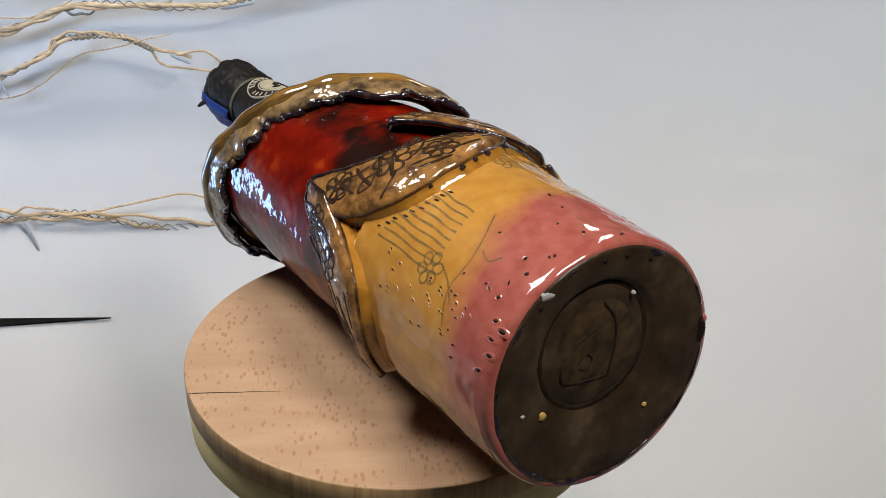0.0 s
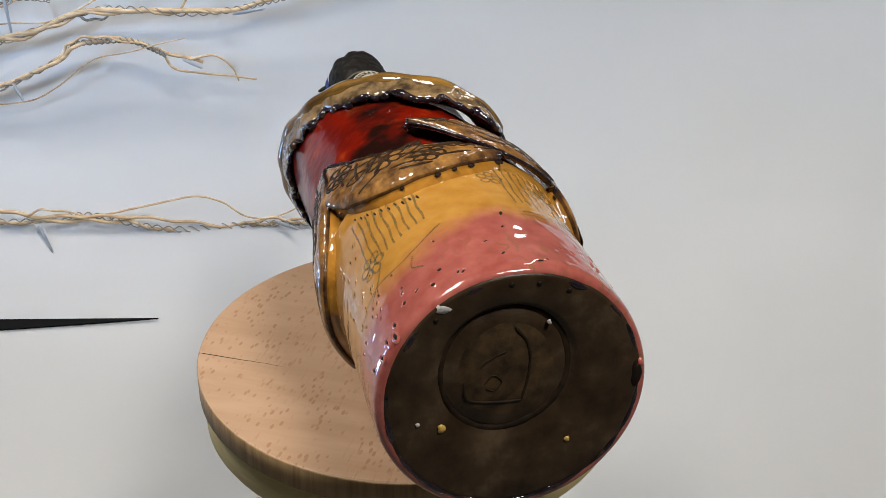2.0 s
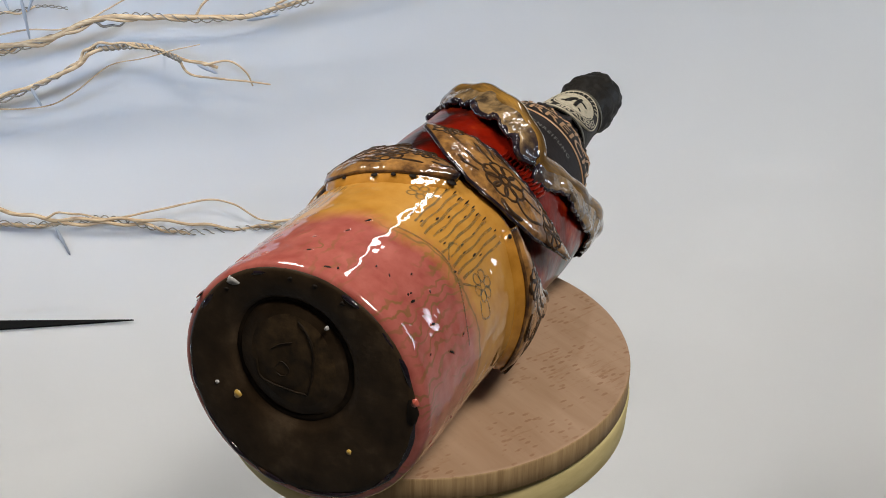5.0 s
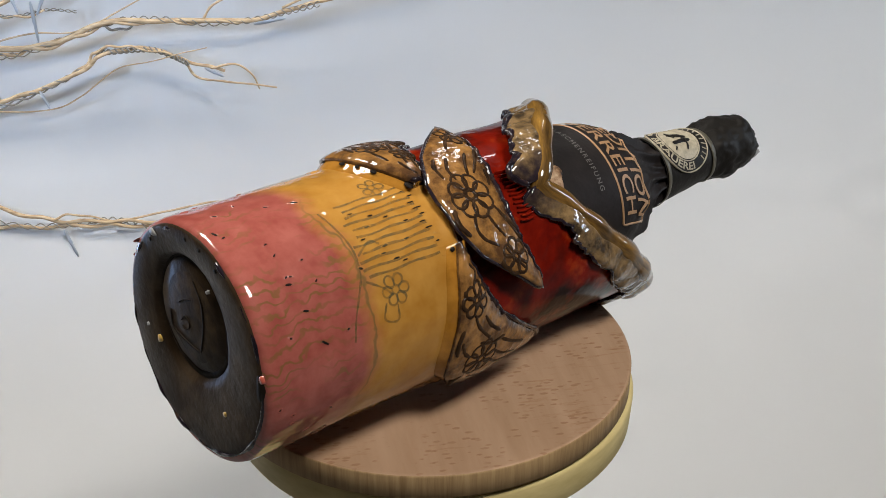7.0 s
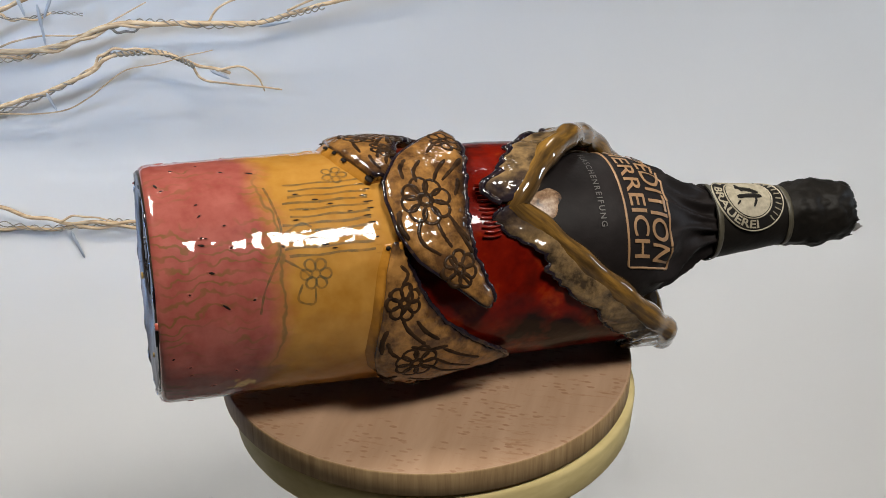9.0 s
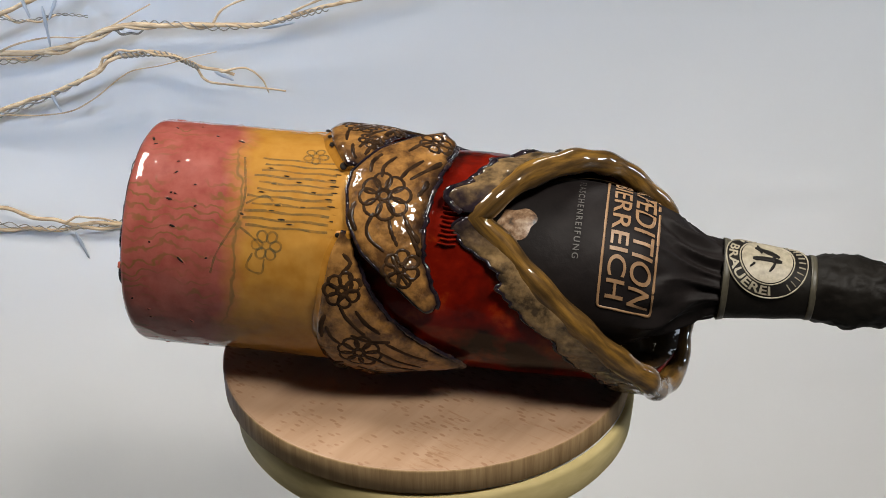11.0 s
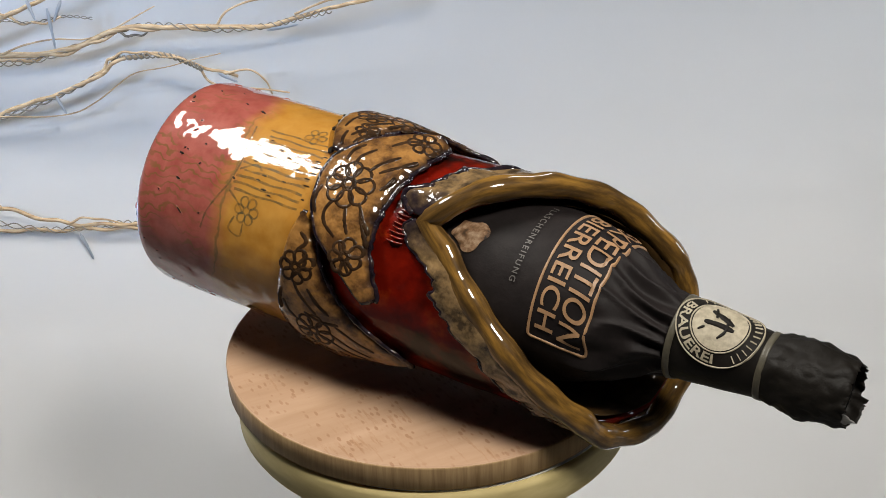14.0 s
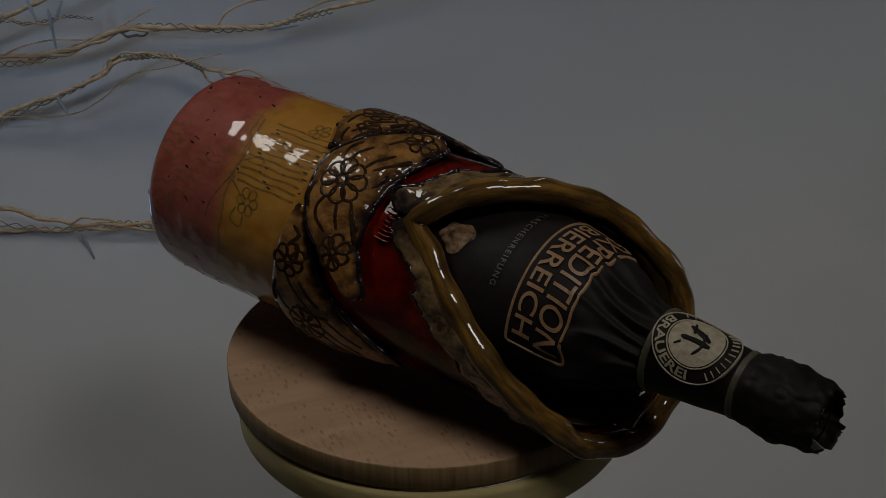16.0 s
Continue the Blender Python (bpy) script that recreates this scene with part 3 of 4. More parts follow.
def ink_flower(s0, deg0, size, petals, turn):
    for k in range(petals):
        loop = petal_loop(0, 0, turn + 2 * math.pi * k / petals, size * (0.66 + 0.12 * random.random()), size * 0.62, size * 0.22)
        ink(loop + loop[:1], 0.0009, s0, deg0, "petal_outline")


def flower(owner, skin, s0, deg0, size, petals, turn, line=LINE, width=0.0020, wide=0.70):
    bm = bmesh.new()
    for k in range(petals):
        ang = turn + 2 * math.pi * k / petals
        ln = size * (0.66 + 0.12 * random.random())
        stroke(bm, petal_loop(0, 0, ang, ln, size * wide, size * 0.26), width, 0.00008, True)
    stroke(bm, [(size * 0.2 * math.cos(a), size * 0.2 * math.sin(a)) for a in np.linspace(0, 6.0, 9)], width, 0.00008, True)
    part("flower_outline", on_skin(bm, s0, deg0, skin), line, owner)


def vines(owner, skin, s0, deg0, lines, width=0.0016, material=None):
    """Drawn stalks: each line is a few points in metres, x round the vessel, y along it."""
    for pts in lines:
        line = [tuple(p) for p in spline([(x / 1000, y / 1000) for x, y in pts], 5)]
        if material is INK:
            ink(line, width * 1.3, s0, deg0, "stalk")
            continue
        bm = stroke(bmesh.new(), line, width * 1.5, 0.00008)
        part("stalk", on_skin(bm, s0, deg0, skin), material or LINE, owner)


def vessel_leaves():
    ob, skin = leaf("top", 0.0538, 0.0522, True)
    flower(ob, skin, 0.1010, 27, 0.0085, 6, 0.3)
    flower(ob, skin, 0.1150, 49, 0.0075, 7, 0.8)
    flower(ob, skin, 0.0900, 10, 0.0070, 6, 0.6)
    flower(ob, skin, 0.0965, -4, 0.0050, 5, 0.1)
    vines(ob, skin, 0.1010, 27, [[(7, 3), (11, 7), (16, 6), (11, 2), (7, 3)], [(-8, 1), (-13, 3), (-18, 1), (-13, -2), (-8, 1)], [(-3, -8), (-9, -11), (-15, -12)], [(6, -6), (11, -4), (15, 0)], [(-6, 7), (-12, 9), (-17, 14)], [(-20, 8), (-25, 12), (-27, 19)], [(-17, 7), (-21, 14), (-22, 21)], [(1, 8), (-4, 11), (-9, 15)]], 0.0012)
    vines(ob, skin, 0.096, 14, [[(-6, 3), (-2, 0), (4, -3), (9, -5)], [(-5, -3), (1, -6), (8, -8)], [(2, 4), (8, 1), (15, -2)], [(12, 2), (18, -1), (24, -3)], [(5, -9), (12, -10), (20, -9)], [(-18, -4), (-14, 2), (-10, 8)], [(-20, 2), (-16, 8), (-13, 14)], [(-25, 2), (-24, 10), (-22, 18)], [(-9, -10), (-3, -13), (4, -14)], [(-12, -6), (-5, -8), (1, -11)], [(-1, 7), (3, 6), (8, 5)], [(14, 5), (20, 2), (27, 0)], [(22, -6), (27, -5), (31, -3)], [(-31, 8), (-30, 16), (-30, 22)]])
    ob, skin = leaf("back", 0.0545, 0.0520, True)
    flower(ob, skin, 0.1030, 79, 0.0070, 6, 0.1)
    flower(ob, skin, 0.0900, 104, 0.0062, 6, 0.5)
    flower(ob, skin, 0.1180, 66, 0.0062, 6, 0.3)
    flower(ob, skin, 0.0880, 120, 0.0045, 5, 0.2)
    vines(ob, skin, 0.1000, 84, [[(4, 6), (7, 13), (11, 19)], [(1, 9), (3, 16), (8, 24)], [(8, -2), (12, 3), (15, 9)], [(-4, -8), (-10, -10), (-17, -13)], [(-3, 4), (-9, 0), (-15, -4)], [(10, 10), (13, 17), (14, 25)], [(-12, -13), (-20, -16), (-27, -16)], [(0, -12), (-7, -15), (-14, -17)]], 0.0013)
    vines(ob, skin, 0.112, 70, [[(-3, 12), (-2, 2), (-7, -10)], [(0, 12), (2, 0), (-3, -14)], [(-9, -6), (-14, -12), (-22, -18)], [(-14, -4), (-20, -12), (-30, -20)], [(-26, -20), (-34, -24), (-42, -25)], [(-30, -18), (-38, -21), (-46, -22)], [(4, 14), (5, 4), (2, -6)], [(6, 20), (7, 12), (5, 4)], [(-18, -18), (-25, -24), (-33, -28)], [(-8, 6), (-12, -2), (-16, -8)], [(-22, -10), (-28, -15), (-36, -18)]])
    ob, skin = leaf("low", 0.0545, 0.0500, True)
    flower(ob, skin, 0.0945, -80, 0.0075, 7, 0.2)
    flower(ob, skin, 0.1010, -113, 0.0095, 8, 0.5)
    vines(ob, skin, 0.102, -96, [[(-8, -8), (-3, -6), (2, -2), (6, 2)], [(-6, -2), (0, 2), (5, 8)], [(2, -14), (8, -12), (12, -8)], [(14, 6), (20, 14), (24, 24)], [(18, 4), (24, 12), (27, 22)], [(-22, -5), (-16, -4), (-10, -9)], [(28, -3), (31, 6), (30, 14)], [(-30, -8), (-26, -5), (-22, -8)], [(-4, -14), (2, -16), (8, -16)], [(10, 10), (15, 18), (19, 27)], [(24, -8), (28, -12), (33, -8)], [(6, -4), (9, 4), (9, 12)]])
    ob, skin = leaf("front", 0.0550, 0.0508, False)
    flower(ob, skin, 0.1075, -37, 0.0105, 8, 0.2)
    flower(ob, skin, 0.1175, -68, 0.0075, 7, 0.4)
    flower(ob, skin, 0.1235, -1, 0.0068, 6, 0.0)
    vines(ob, skin, 0.1075, -37, [[(9, 3), (15, 5), (20, 8)], [(8, -3), (14, -5), (19, -3), (23, 3)], [(6, 8), (12, 12), (17, 16)], [(-8, 5), (-14, 8), (-20, 13)], [(-8, -2), (-14, -2), (-20, 2)], [(-9, 9), (-15, 15), (-21, 20)], [(-24, 6), (-29, 10), (-32, 15)], [(24, 6), (29, 9), (34, 14)], [(10, 10), (17, 14), (22, 17)], [(-10, -7), (-16, -7), (-21, -4)], [(4, -11), (10, -12), (16, -9)], [(-2, 13), (-6, 15), (-10, 16)]])


def vessel_rim():
    pts, rad = [], []
    for k in range(150):
        d = NOTCH + 360 * k / 150
        off = abs((d - NOTCH + 180) % 360 - 180)
        r = rim_r(d) + 0.0006 * noise.noise(Vector((math.cos(radians(d)) * 3, math.sin(radians(d)) * 3, 5)))
        pts.append(around(rim_s(d), d, r))
        rad.append(0.0044 + 0.0009 * min(1.0, off / 25) + 0.0004 * math.sin(k * 0.7))
    bm = tube(bmesh.new(), pts, rad, 14, True)
    span = bm.loops.layers.uv.new("span")
    for i, f in enumerate(bm.faces):
        row, k = divmod(i, 14)
        for lp, (x, y) in zip(f.loops, ((row, k), (row, k + 1), (row + 1, k + 1), (row + 1, k))):
            lp[span].uv = (x / 150, y / 14)
    part("rim", bm, RIM, VESSEL, "rolled ochre-brown rim of the opening")

    def ruffle(d, seed):
        off = abs((d - NOTCH + 180) % 360 - 180)
        lobe = abs(math.sin(radians(off * 5.1 + seed * 40))) ** 0.55
        w = 0.0118 + 0.0068 * lobe + 0.0052 * noise.noise(Vector((d * 0.05, seed, 1))) + 0.0030 * noise.noise(Vector((d * 0.33, seed, 4))) + 0.0008 * noise.noise(Vector((d * 0.9, seed, 2)))
        return w * min(1.0, 0.25 + off / 9)

    for a, b, seed in ((NOTCH - 178, NOTCH - 1.0, 1.3), (NOTCH + 1.0, NOTCH + 178, 2.6)):
        bm = sheet(lambda d: rim_s(d) - ruffle(d, seed), lambda d: rim_s(d) + 0.001,
                   lambda s, d, v: max(sleeve_r(s) + 0.0020, rim_r(d) + 0.0022) * (1 - v) + (rim_r(d) + 0.0046) * v + (1 - v) ** 2 * (0.0006 + 0.0018 * noise.noise(Vector((d * 0.12, seed, 9)))) + rough_up(around(s, d, 0.05), 130, 0.0009),
                   0.0034, 200, 10, a, b)
        ob = part("flap", bm, FLAP, VESSEL, "ruffled grey-brown flap with dark purple edge")
        degs = [a + (b - a) * k / 200 for k in range(201)]
        edge = [around(rim_s(d) - ruffle(d, seed), d, max(sleeve_r(rim_s(d)) + 0.0020, rim_r(d) + 0.0022) - 0.0008 + 0.0018 * noise.noise(Vector((d * 0.12, seed, 9)))) for d in degs]
        part("edge_bead", tube(bmesh.new(), edge, [(0.0008 if seed < 2 else 0.0014) * (1 + 0.8 * noise.noise(Vector((d * 0.25, seed, 3)))) for d in degs], 8), BEAD, ob, "purple-black glaze bead")


def ink(pts, width, s0, deg0, name="stripe"):
    """A line of thin colour that lies flush on the coat."""
    bm = bmesh.new()
    rows = []
    for i, (x, y) in enumerate(pts):
        q0, q1 = pts[max(i - 1, 0)], pts[min(i + 1, len(pts) - 1)]
        t = Vector((q1[0] - q0[0], q1[1] - q0[1])).normalized()
        w = width * (0.7 + 0.6 * random.random())
        rows.append([bm.verts.new((x - t.y * w * k, y + t.x * w * k, 0.00010)) for k in (-0.5, 0.5)])
    for a, b in zip(rows, rows[1:]):
        bm.faces.new((a[0], a[1], b[1], b[0]))
    part(name, on_skin(bm, s0, deg0, coat_skin), INK, VESSEL)


def slit(name, s, deg, length, width, turn, skin):
    """A short cut in the glaze; the shade in its hollow is a flush black patch."""
    n = 8
    one = bmesh.new()
    c, q = math.cos(turn), math.sin(turn)
    pts = []
    for k in range(n):
        a = 2 * math.pi * k / n
        x, y = length / 2 * math.cos(a), width / 2 * math.sin(a)
        pts.append((x * c - y * q, x * q + y * c))
    blob(one, [(x * 0.85, y * 0.85) for x, y in pts], 0.00006)
    part(name, on_skin(one, s, deg, skin), DARK, VESSEL)
    if name == "cut":
        # glaze pushed up round the cut
        ring = bmesh.new()
        flat = ring.loops.layers.uv.new("flat")
        rows = [[ring.verts.new((x * f + g * x / length, y * f + g * y / length, h)) for x, y in pts] for f, g, h in ((0.75, 0.0, -0.0002), (0.9, 0.0002, 0.00018), (0.9, 0.0006, 0.00016), (0.9, 0.0018, -0.0002))]
        for a, b in zip(rows, rows[1:]):
            for k in range(n):
                ring.faces.new((a[k], a[(k + 1) % n], b[(k + 1) % n], b[k]))
        on_skin(ring, s, deg, skin)
        for f in ring.faces:
            for lp in f.loops:
                lp[flat].uv = (lp.vert.co.x, math.atan2(lp.vert.co.y, lp.vert.co.z) / (2 * math.pi))
        part("cut_lip", ring, COAT, VESSEL)


def vessel_drawing():
    rnd = random.Random(7)
    along = math.pi / 2
    cuts = [(0.042, -7, 3.2, 1.0, 1.2), (0.005, -11, 2.6, 1.1, 0.4), (0.019, -46, 2.6, 0.9, 1.4), (0.0218, -59, 2.4, 0.9, 1.3), (0.0262, -75, 3.6, 0.8, 0.9), (0.050, -50, 1.8, 0.9, 1.2),
            (0.0653, -28, 2.4, 0.8, 1.5), (0.0665, -51, 3.0, 0.8, 1.6), (0.064, -44, 2.4, 0.8, 1.6), (0.008, 20, 1.8, 0.9, 0.9), (0.0134, 40, 2.0, 0.8, 0.6), (0.012, 2, 2.0, 0.9, 0.8), (0.022, 6, 1.6, 0.7, 0.3), (0.031, -4, 1.8, 0.8, 1.1),
            (0.003, 57, 1.4, 3.2, 0.1), (0.004, 68, 1.2, 2.4, 0.2), (0.008, 55, 1.2, 2.2, 0.3), (0.006, 62, 1.0, 2.6, 0.1), (0.007, 76, 1.1, 2.6, 0.4), (0.013, 47, 1.4, 1.6, 0.2), (0.010, 33, 1.6, 1.8, 0.5), (0.016, 28, 1.6, 1.4, 0.1)]
    for s, d, a, b, turn in cuts:
        slit("cut", s, d, a / 660, b / 640, turn, coat_skin)
    for s, d in ((0.058, -24), (0.061, -33), (0.0565, -38), (0.071, -31), (0.0745, -44), (0.062, -47), (0.078, -36), (0.0700, -53)):
        slit("cut", s, d, 0.0034, 0.0009, along, coat_skin)
    for k in range(34):
        slit("cut", rnd.uniform(0.020, 0.075), rnd.uniform(56, 82), rnd.uniform(1.6, 2.8) / 1000, rnd.uniform(0.8, 1.2) / 1000, rnd.uniform(0.9, 2.2), coat_skin)
    for k in range(26):
        slit("cut", rnd.uniform(0.004, 0.038), rnd.uniform(-160, 60), rnd.uniform(1.4, 2.6) / 1000, rnd.uniform(0.8, 1.2) / 1000, rnd.uniform(0.6, 2.4), coat_skin)
    for k in range(11):
        slit("cut", 0.0858 + 0.0012 * math.sin(k * 2.2) + (0.003 if k > 6 else 0), -21 - 3.6 * k, 0.0046 if k % 3 else 0.0068, 0.0009, along, coat_skin)
    for k in range(11):
        d = 22 + 3.4 * k
        slit("cut", lerp_table([(a, b) for a, b, c in LEAVES["top"]], d) - 0.0072 + (0.001 if k % 2 else 0), d, 0.0046, 0.0012, along + 0.2, coat_skin)
    for s, d, a, b in ((0.0880, -21, 5.2, 3.6), (0.0805, -6, 3.6, 2.8), (0.0780, 2, 2.4, 2.4), (0.0758, 10, 3.2, 2.6), (0.0765, 26, 2.0, 1.8), (0.0905, -56, 2.4, 2.6), (0.0960, 57, 3.0, 2.4)):
        slit("hole", s, d, a / 1000, b / 1000, 0.3, lambda s, d: 0.0515)
    # thin grey-green drawing in the ochre
    for k in range(11):
        d = -18 - 3.7 * k
        y0, y1 = -0.016 + 0.004 * rnd.random() - 0.0005 * k, 0.017
        ink([(-radians(d + 36) * 0.049 + 0.0003 * math.sin(j * 1.3 + k), y0 + (y1 - y0) * j / 9) for j in range(10)], 0.0010, 0.069, -36)
    for k in range(9):
        d = 24 + 3.9 * k
        y0, y1 = -0.010 - 0.0006 * k, 0.014 + 0.0011 * k
        ink([(-radians(d - 40) * 0.049 + 0.0003 * math.sin(j * 1.1 + k), y0 + (y1 - y0) * j / 9) for j in range(10)], 0.0009, 0.062, 40)
    ink_flower(0.0615, -64, 0.0068, 6, 0.5)
    ink_flower(0.0500, 54, 0.0068, 6, 0.9)
    ink_flower(0.0750, -13, 0.0055, 5, 0.2)
    vines(VESSEL, coat_skin, 0.048, -54, [[(-30, -2), (-22, 0), (-12, 2), (-2, 1), (6, -3), (14, -7), (22, -9)], [(2, 2), (6, 8), (10, 12)], [(12, 8), (18, 6), (20, 12), (14, 13)], [(-8, 3), (-12, 10), (-10, 14)]], 0.0007, INK)
    vines(VESSEL, coat_skin, 0.038, 40, [[(18, 6), (8, 0), (-2, -3), (-14, -2), (-26, -6)], [(-8, 8), (-12, 0), (-18, -6)], [(4, -4), (2, -10), (6, -14)]], 0.0006, INK)
    # scratches that show red between the leaf and the notch
    for k in range(13):
        d = -27 - 2.3 * k
        bm = stroke(bmesh.new(), [(-radians(d + 41) * 0.047, -0.0036 + 0.0005 * math.sin(k * 3)), (-radians(d + 41) * 0.047 + 0.0004, 0.0), (-radians(d + 41) * 0.047, 0.0034)], 0.0011, 0.0014)
        part("ridge", on_skin(bm, 0.1345, -41, lambda s, d: 0.0468), RED, VESSEL)


def vessel_foot():
    """Dark unglazed foot with a pressed stamp; drawn across the end of the vessel."""
    def end_plate(pts_r, centre, depth_of, material, name, label=""):
        bm = bmesh.new()
        rings = []
        for r in pts_r:
            rings.append([])
            for k in range(72):
                a = 2 * math.pi * k / 72
                wob = 1 + 0.03 * noise.noise(Vector((math.cos(a) * 1.5, math.sin(a) * 1.5, 8))) if r < 0.04 else 1
                y, z = centre[0] * (1 - r / 0.0479) + r * wob * math.sin(a), centre[1] * (1 - r / 0.0479) + r * 1.06 ** (r < 0.03) * wob * math.cos(a)
                rings[-1].append(bm.verts.new((depth_of(r) + 0.0003 * noise.noise(Vector((y, z, 0)) * 160), y, z)))
        for i in range(len(rings) - 1):
            for k in range(72):
                bm.faces.new((rings[i][k], rings[i][(k + 1) % 72], rings[i + 1][(k + 1) % 72], rings[i + 1][k]))
        bm.faces.new(rings[0])
        return part(name, bm, material, VESSEL, label)

    prof = [(0.002, 0.0012), (0.010, 0.0010), (0.0205, 0.0010), (0.0222, 0.0026), (0.0234, 0.0026), (0.0252, 0.0005), (0.0272, -0.0002), (0.038, -0.0006), (0.0440, -0.0007), (0.0456, -0.0003), (0.0464, 0.0008)]
    end_plate([p[0] for p in prof], (0.006, 0.018), lambda r: lerp_table(prof, r), CLAY, "foot_plate", "dark brown clay foot")

    def on_end(bm, x):
        for v in bm.verts:
            y, z, h = v.co
            v.co = (x - h, y, z)
        return bm
    lip = [(0.0002 + 0.0003 * math.sin(k * 0.9), 0.0450 * math.sin(q), 0.0450 * math.cos(q)) for k, q in enumerate(np.linspace(0, 2 * math.pi, 120, endpoint=False))]
    part("glaze_lip", tube(bmesh.new(), lip, [0.0008 + 0.0009 * noise.noise(Vector((p[1] * 130, p[2] * 130, 2))) for p in lip], 8, True), BEAD, VESSEL, "uneven black glaze lip round the foot")
    oval = [(0.003 + 0.0205 * math.sin(a), 0.0095 + 0.0220 * math.cos(a)) for a in np.linspace(0, 2 * math.pi, 40, endpoint=False)]
    part("stamp_pad", on_end(blob(bmesh.new(), oval, 0.0002, -0.0015), 0.0009), CLAY_DEEP, VESSEL, "pressed brown stamp field in the foot")
    # dark band in the groove's bottom, coloured as its shade
    ring = [(0.0031 + 0.0230 * math.sin(q) * (1 + 0.02 * math.sin(2 * q + 1)), 0.0094 + 0.0243 * math.cos(q) * (1 + 0.02 * math.sin(3 * q))) for q in np.linspace(0, 2 * math.pi, 60, endpoint=False)]
    part("stamp_groove", on_end(stroke(bmesh.new(), ring, 0.0034, 0.0003, True), 0.0024), STAMP_LINE, VESSEL, "groove round the stamp field, its shade deepened by a dark band")
    for pts, w in (([(0.0002, 0.0262), (-0.0048, 0.0185), (-0.0052, 0.008), (-0.0028, -0.003)], 0.0013), ([(-0.0025, -0.0035), (0.006, -0.0032), (0.0165, -0.0008), (0.018, 0.0065)], 0.0013),
                   ([(0.0105, 0.005), (0.0075, 0.008), (0.0045, 0.005), (0.0075, 0.002), (0.010, 0.003)], 0.0005),
                   ([(0.012, 0.012), (0.008, 0.015), (0.003, 0.017)], 0.0006)):
        part("stamp_line", on_end(stroke(bmesh.new(), [tuple(p) for p in spline(pts, 6)], w, 0.0004), 0.0007), STAMP_LINE, VESSEL)

    def spot(y, z, a, b, material, name, label):
        pts = [(y + a * math.cos(t) * (1 + 0.25 * math.sin(3 * t + y * 900)), z + b * math.sin(t)) for t in np.linspace(0, 2 * math.pi, 12, endpoint=False)]
        part(name, on_end(blob(bmesh.new(), pts, 0.0006, -0.0006), -0.0004), material, VESSEL, label)
    spot(0.0262, -0.0102, 0.0016, 0.0019, YELLOW_SPOT, "glaze_spot", "yellow glaze spot")
    spot(-0.0196, -0.0218, 0.0011, 0.0012, YELLOW_SPOT, "glaze_spot", "yellow glaze spot")
    spot(0.0346, -0.0073, 0.0009, 0.0009, PALE_SPOT, "glaze_spot", "pale glaze spot")
    spot(0.0255, 0.0368, 0.0030, 0.0017, PALE_SPOT, "glaze_spot", "pale rubbed spot")
    spot(-0.0115, 0.0270, 0.0008, 0.0008, PALE_SPOT, "glaze_spot", "pale glaze spot")
    spot(-0.0440, 0.0020, 0.0022, 0.0065, DARK, "chip", "dark chip at the edge of the foot")
    spot(-0.0452, 0.0062, 0.0014, 0.0018, RED_SPOT, "glaze_spot", "red glaze spot")
    for y, z in ((0.0020, 0.0432), (-0.0075, 0.0425), (-0.0180, 0.0385), (0.0280, 0.0330)):
        spot(y, z, 0.0011, 0.0010, DARK, "pit", "dark pit in the foot")


vessel_body()
vessel_leaves()
vessel_rim()
vessel_drawing()
vessel_foot()

# profile of the bottle: place along the axis, radius
BOTTLE_R = [(0.100, 0.0345), (0.170, 0.0356), (0.188, 0.0351), (0.198, 0.0337), (0.2085, 0.0309), (0.219, 0.0262), (0.2265, 0.0214), (0.235, 0.0176), (0.2436, 0.0155), (0.265, 0.0136), (0.279, 0.0121), (0.284, 0.0123), (0.291, 0.0129), (0.301, 0.0127), (0.309, 0.0116), (0.316, 0.0100)]


def bottle_r(s):
    return lerp_table(BOTTLE_R, s)


def bottle_skin(s, deg):
    return bottle_r(s) + 0.0004


def wrap_skin(lo, hi, extra, n_phi=144, n_s=24, rag=None, thick=0.0006):
    return sheet(lambda d: lo + (rag(d) if rag and lo > 0.28 else 0), lambda d: hi + (rag(d) if rag else 0), lambda s, d, v: bottle_r(s) + extra(s, d), thick, n_phi, n_s, -180, 180)


def lettering(body, size, material, name, s0, deg0, skin, spacing=1.0, arc=0.0, turn0=0.0, width=0.0, weight=0.00022):
    cu = bpy.data.curves.new(name, "FONT")
    cu.body, cu.size, cu.align_x, cu.align_y, cu.space_character, cu.offset = body, size, "CENTER", "CENTER", spacing, weight
    tmp = bpy.data.objects.new(name, cu)
    scene.collection.objects.link(tmp)
    me = bpy.data.meshes.new_from_object(tmp.evaluated_get(bpy.context.evaluated_depsgraph_get()))
    bpy.data.objects.remove(tmp)
    bm = bmesh.new()
    bm.from_mesh(me)
    bmesh.ops.subdivide_edges(bm, edges=[e for e in bm.edges if e.calc_length() > size * 0.3], cuts=2)
    bmesh.ops.triangulate(bm, faces=bm.faces)
    bpy.data.meshes.remove(me)
    wide = max(v.co.x for v in bm.verts) - min(v.co.x for v in bm.verts)
    mid = (max(v.co.x for v in bm.verts) + min(v.co.x for v in bm.verts)) / 2
    for v in bm.verts:
        x, y = (v.co.x - mid) * (width / wide if width else 1.0), v.co.y
        if arc:
            a = turn0 + x / arc
            rr = arc - y
            x, y = rr * math.sin(a), -rr * math.cos(a)
        v.co = (x, y, 0.00035)
    return part(name, on_skin(bm, s0, deg0, skin), material, BOTTLE, "", False)


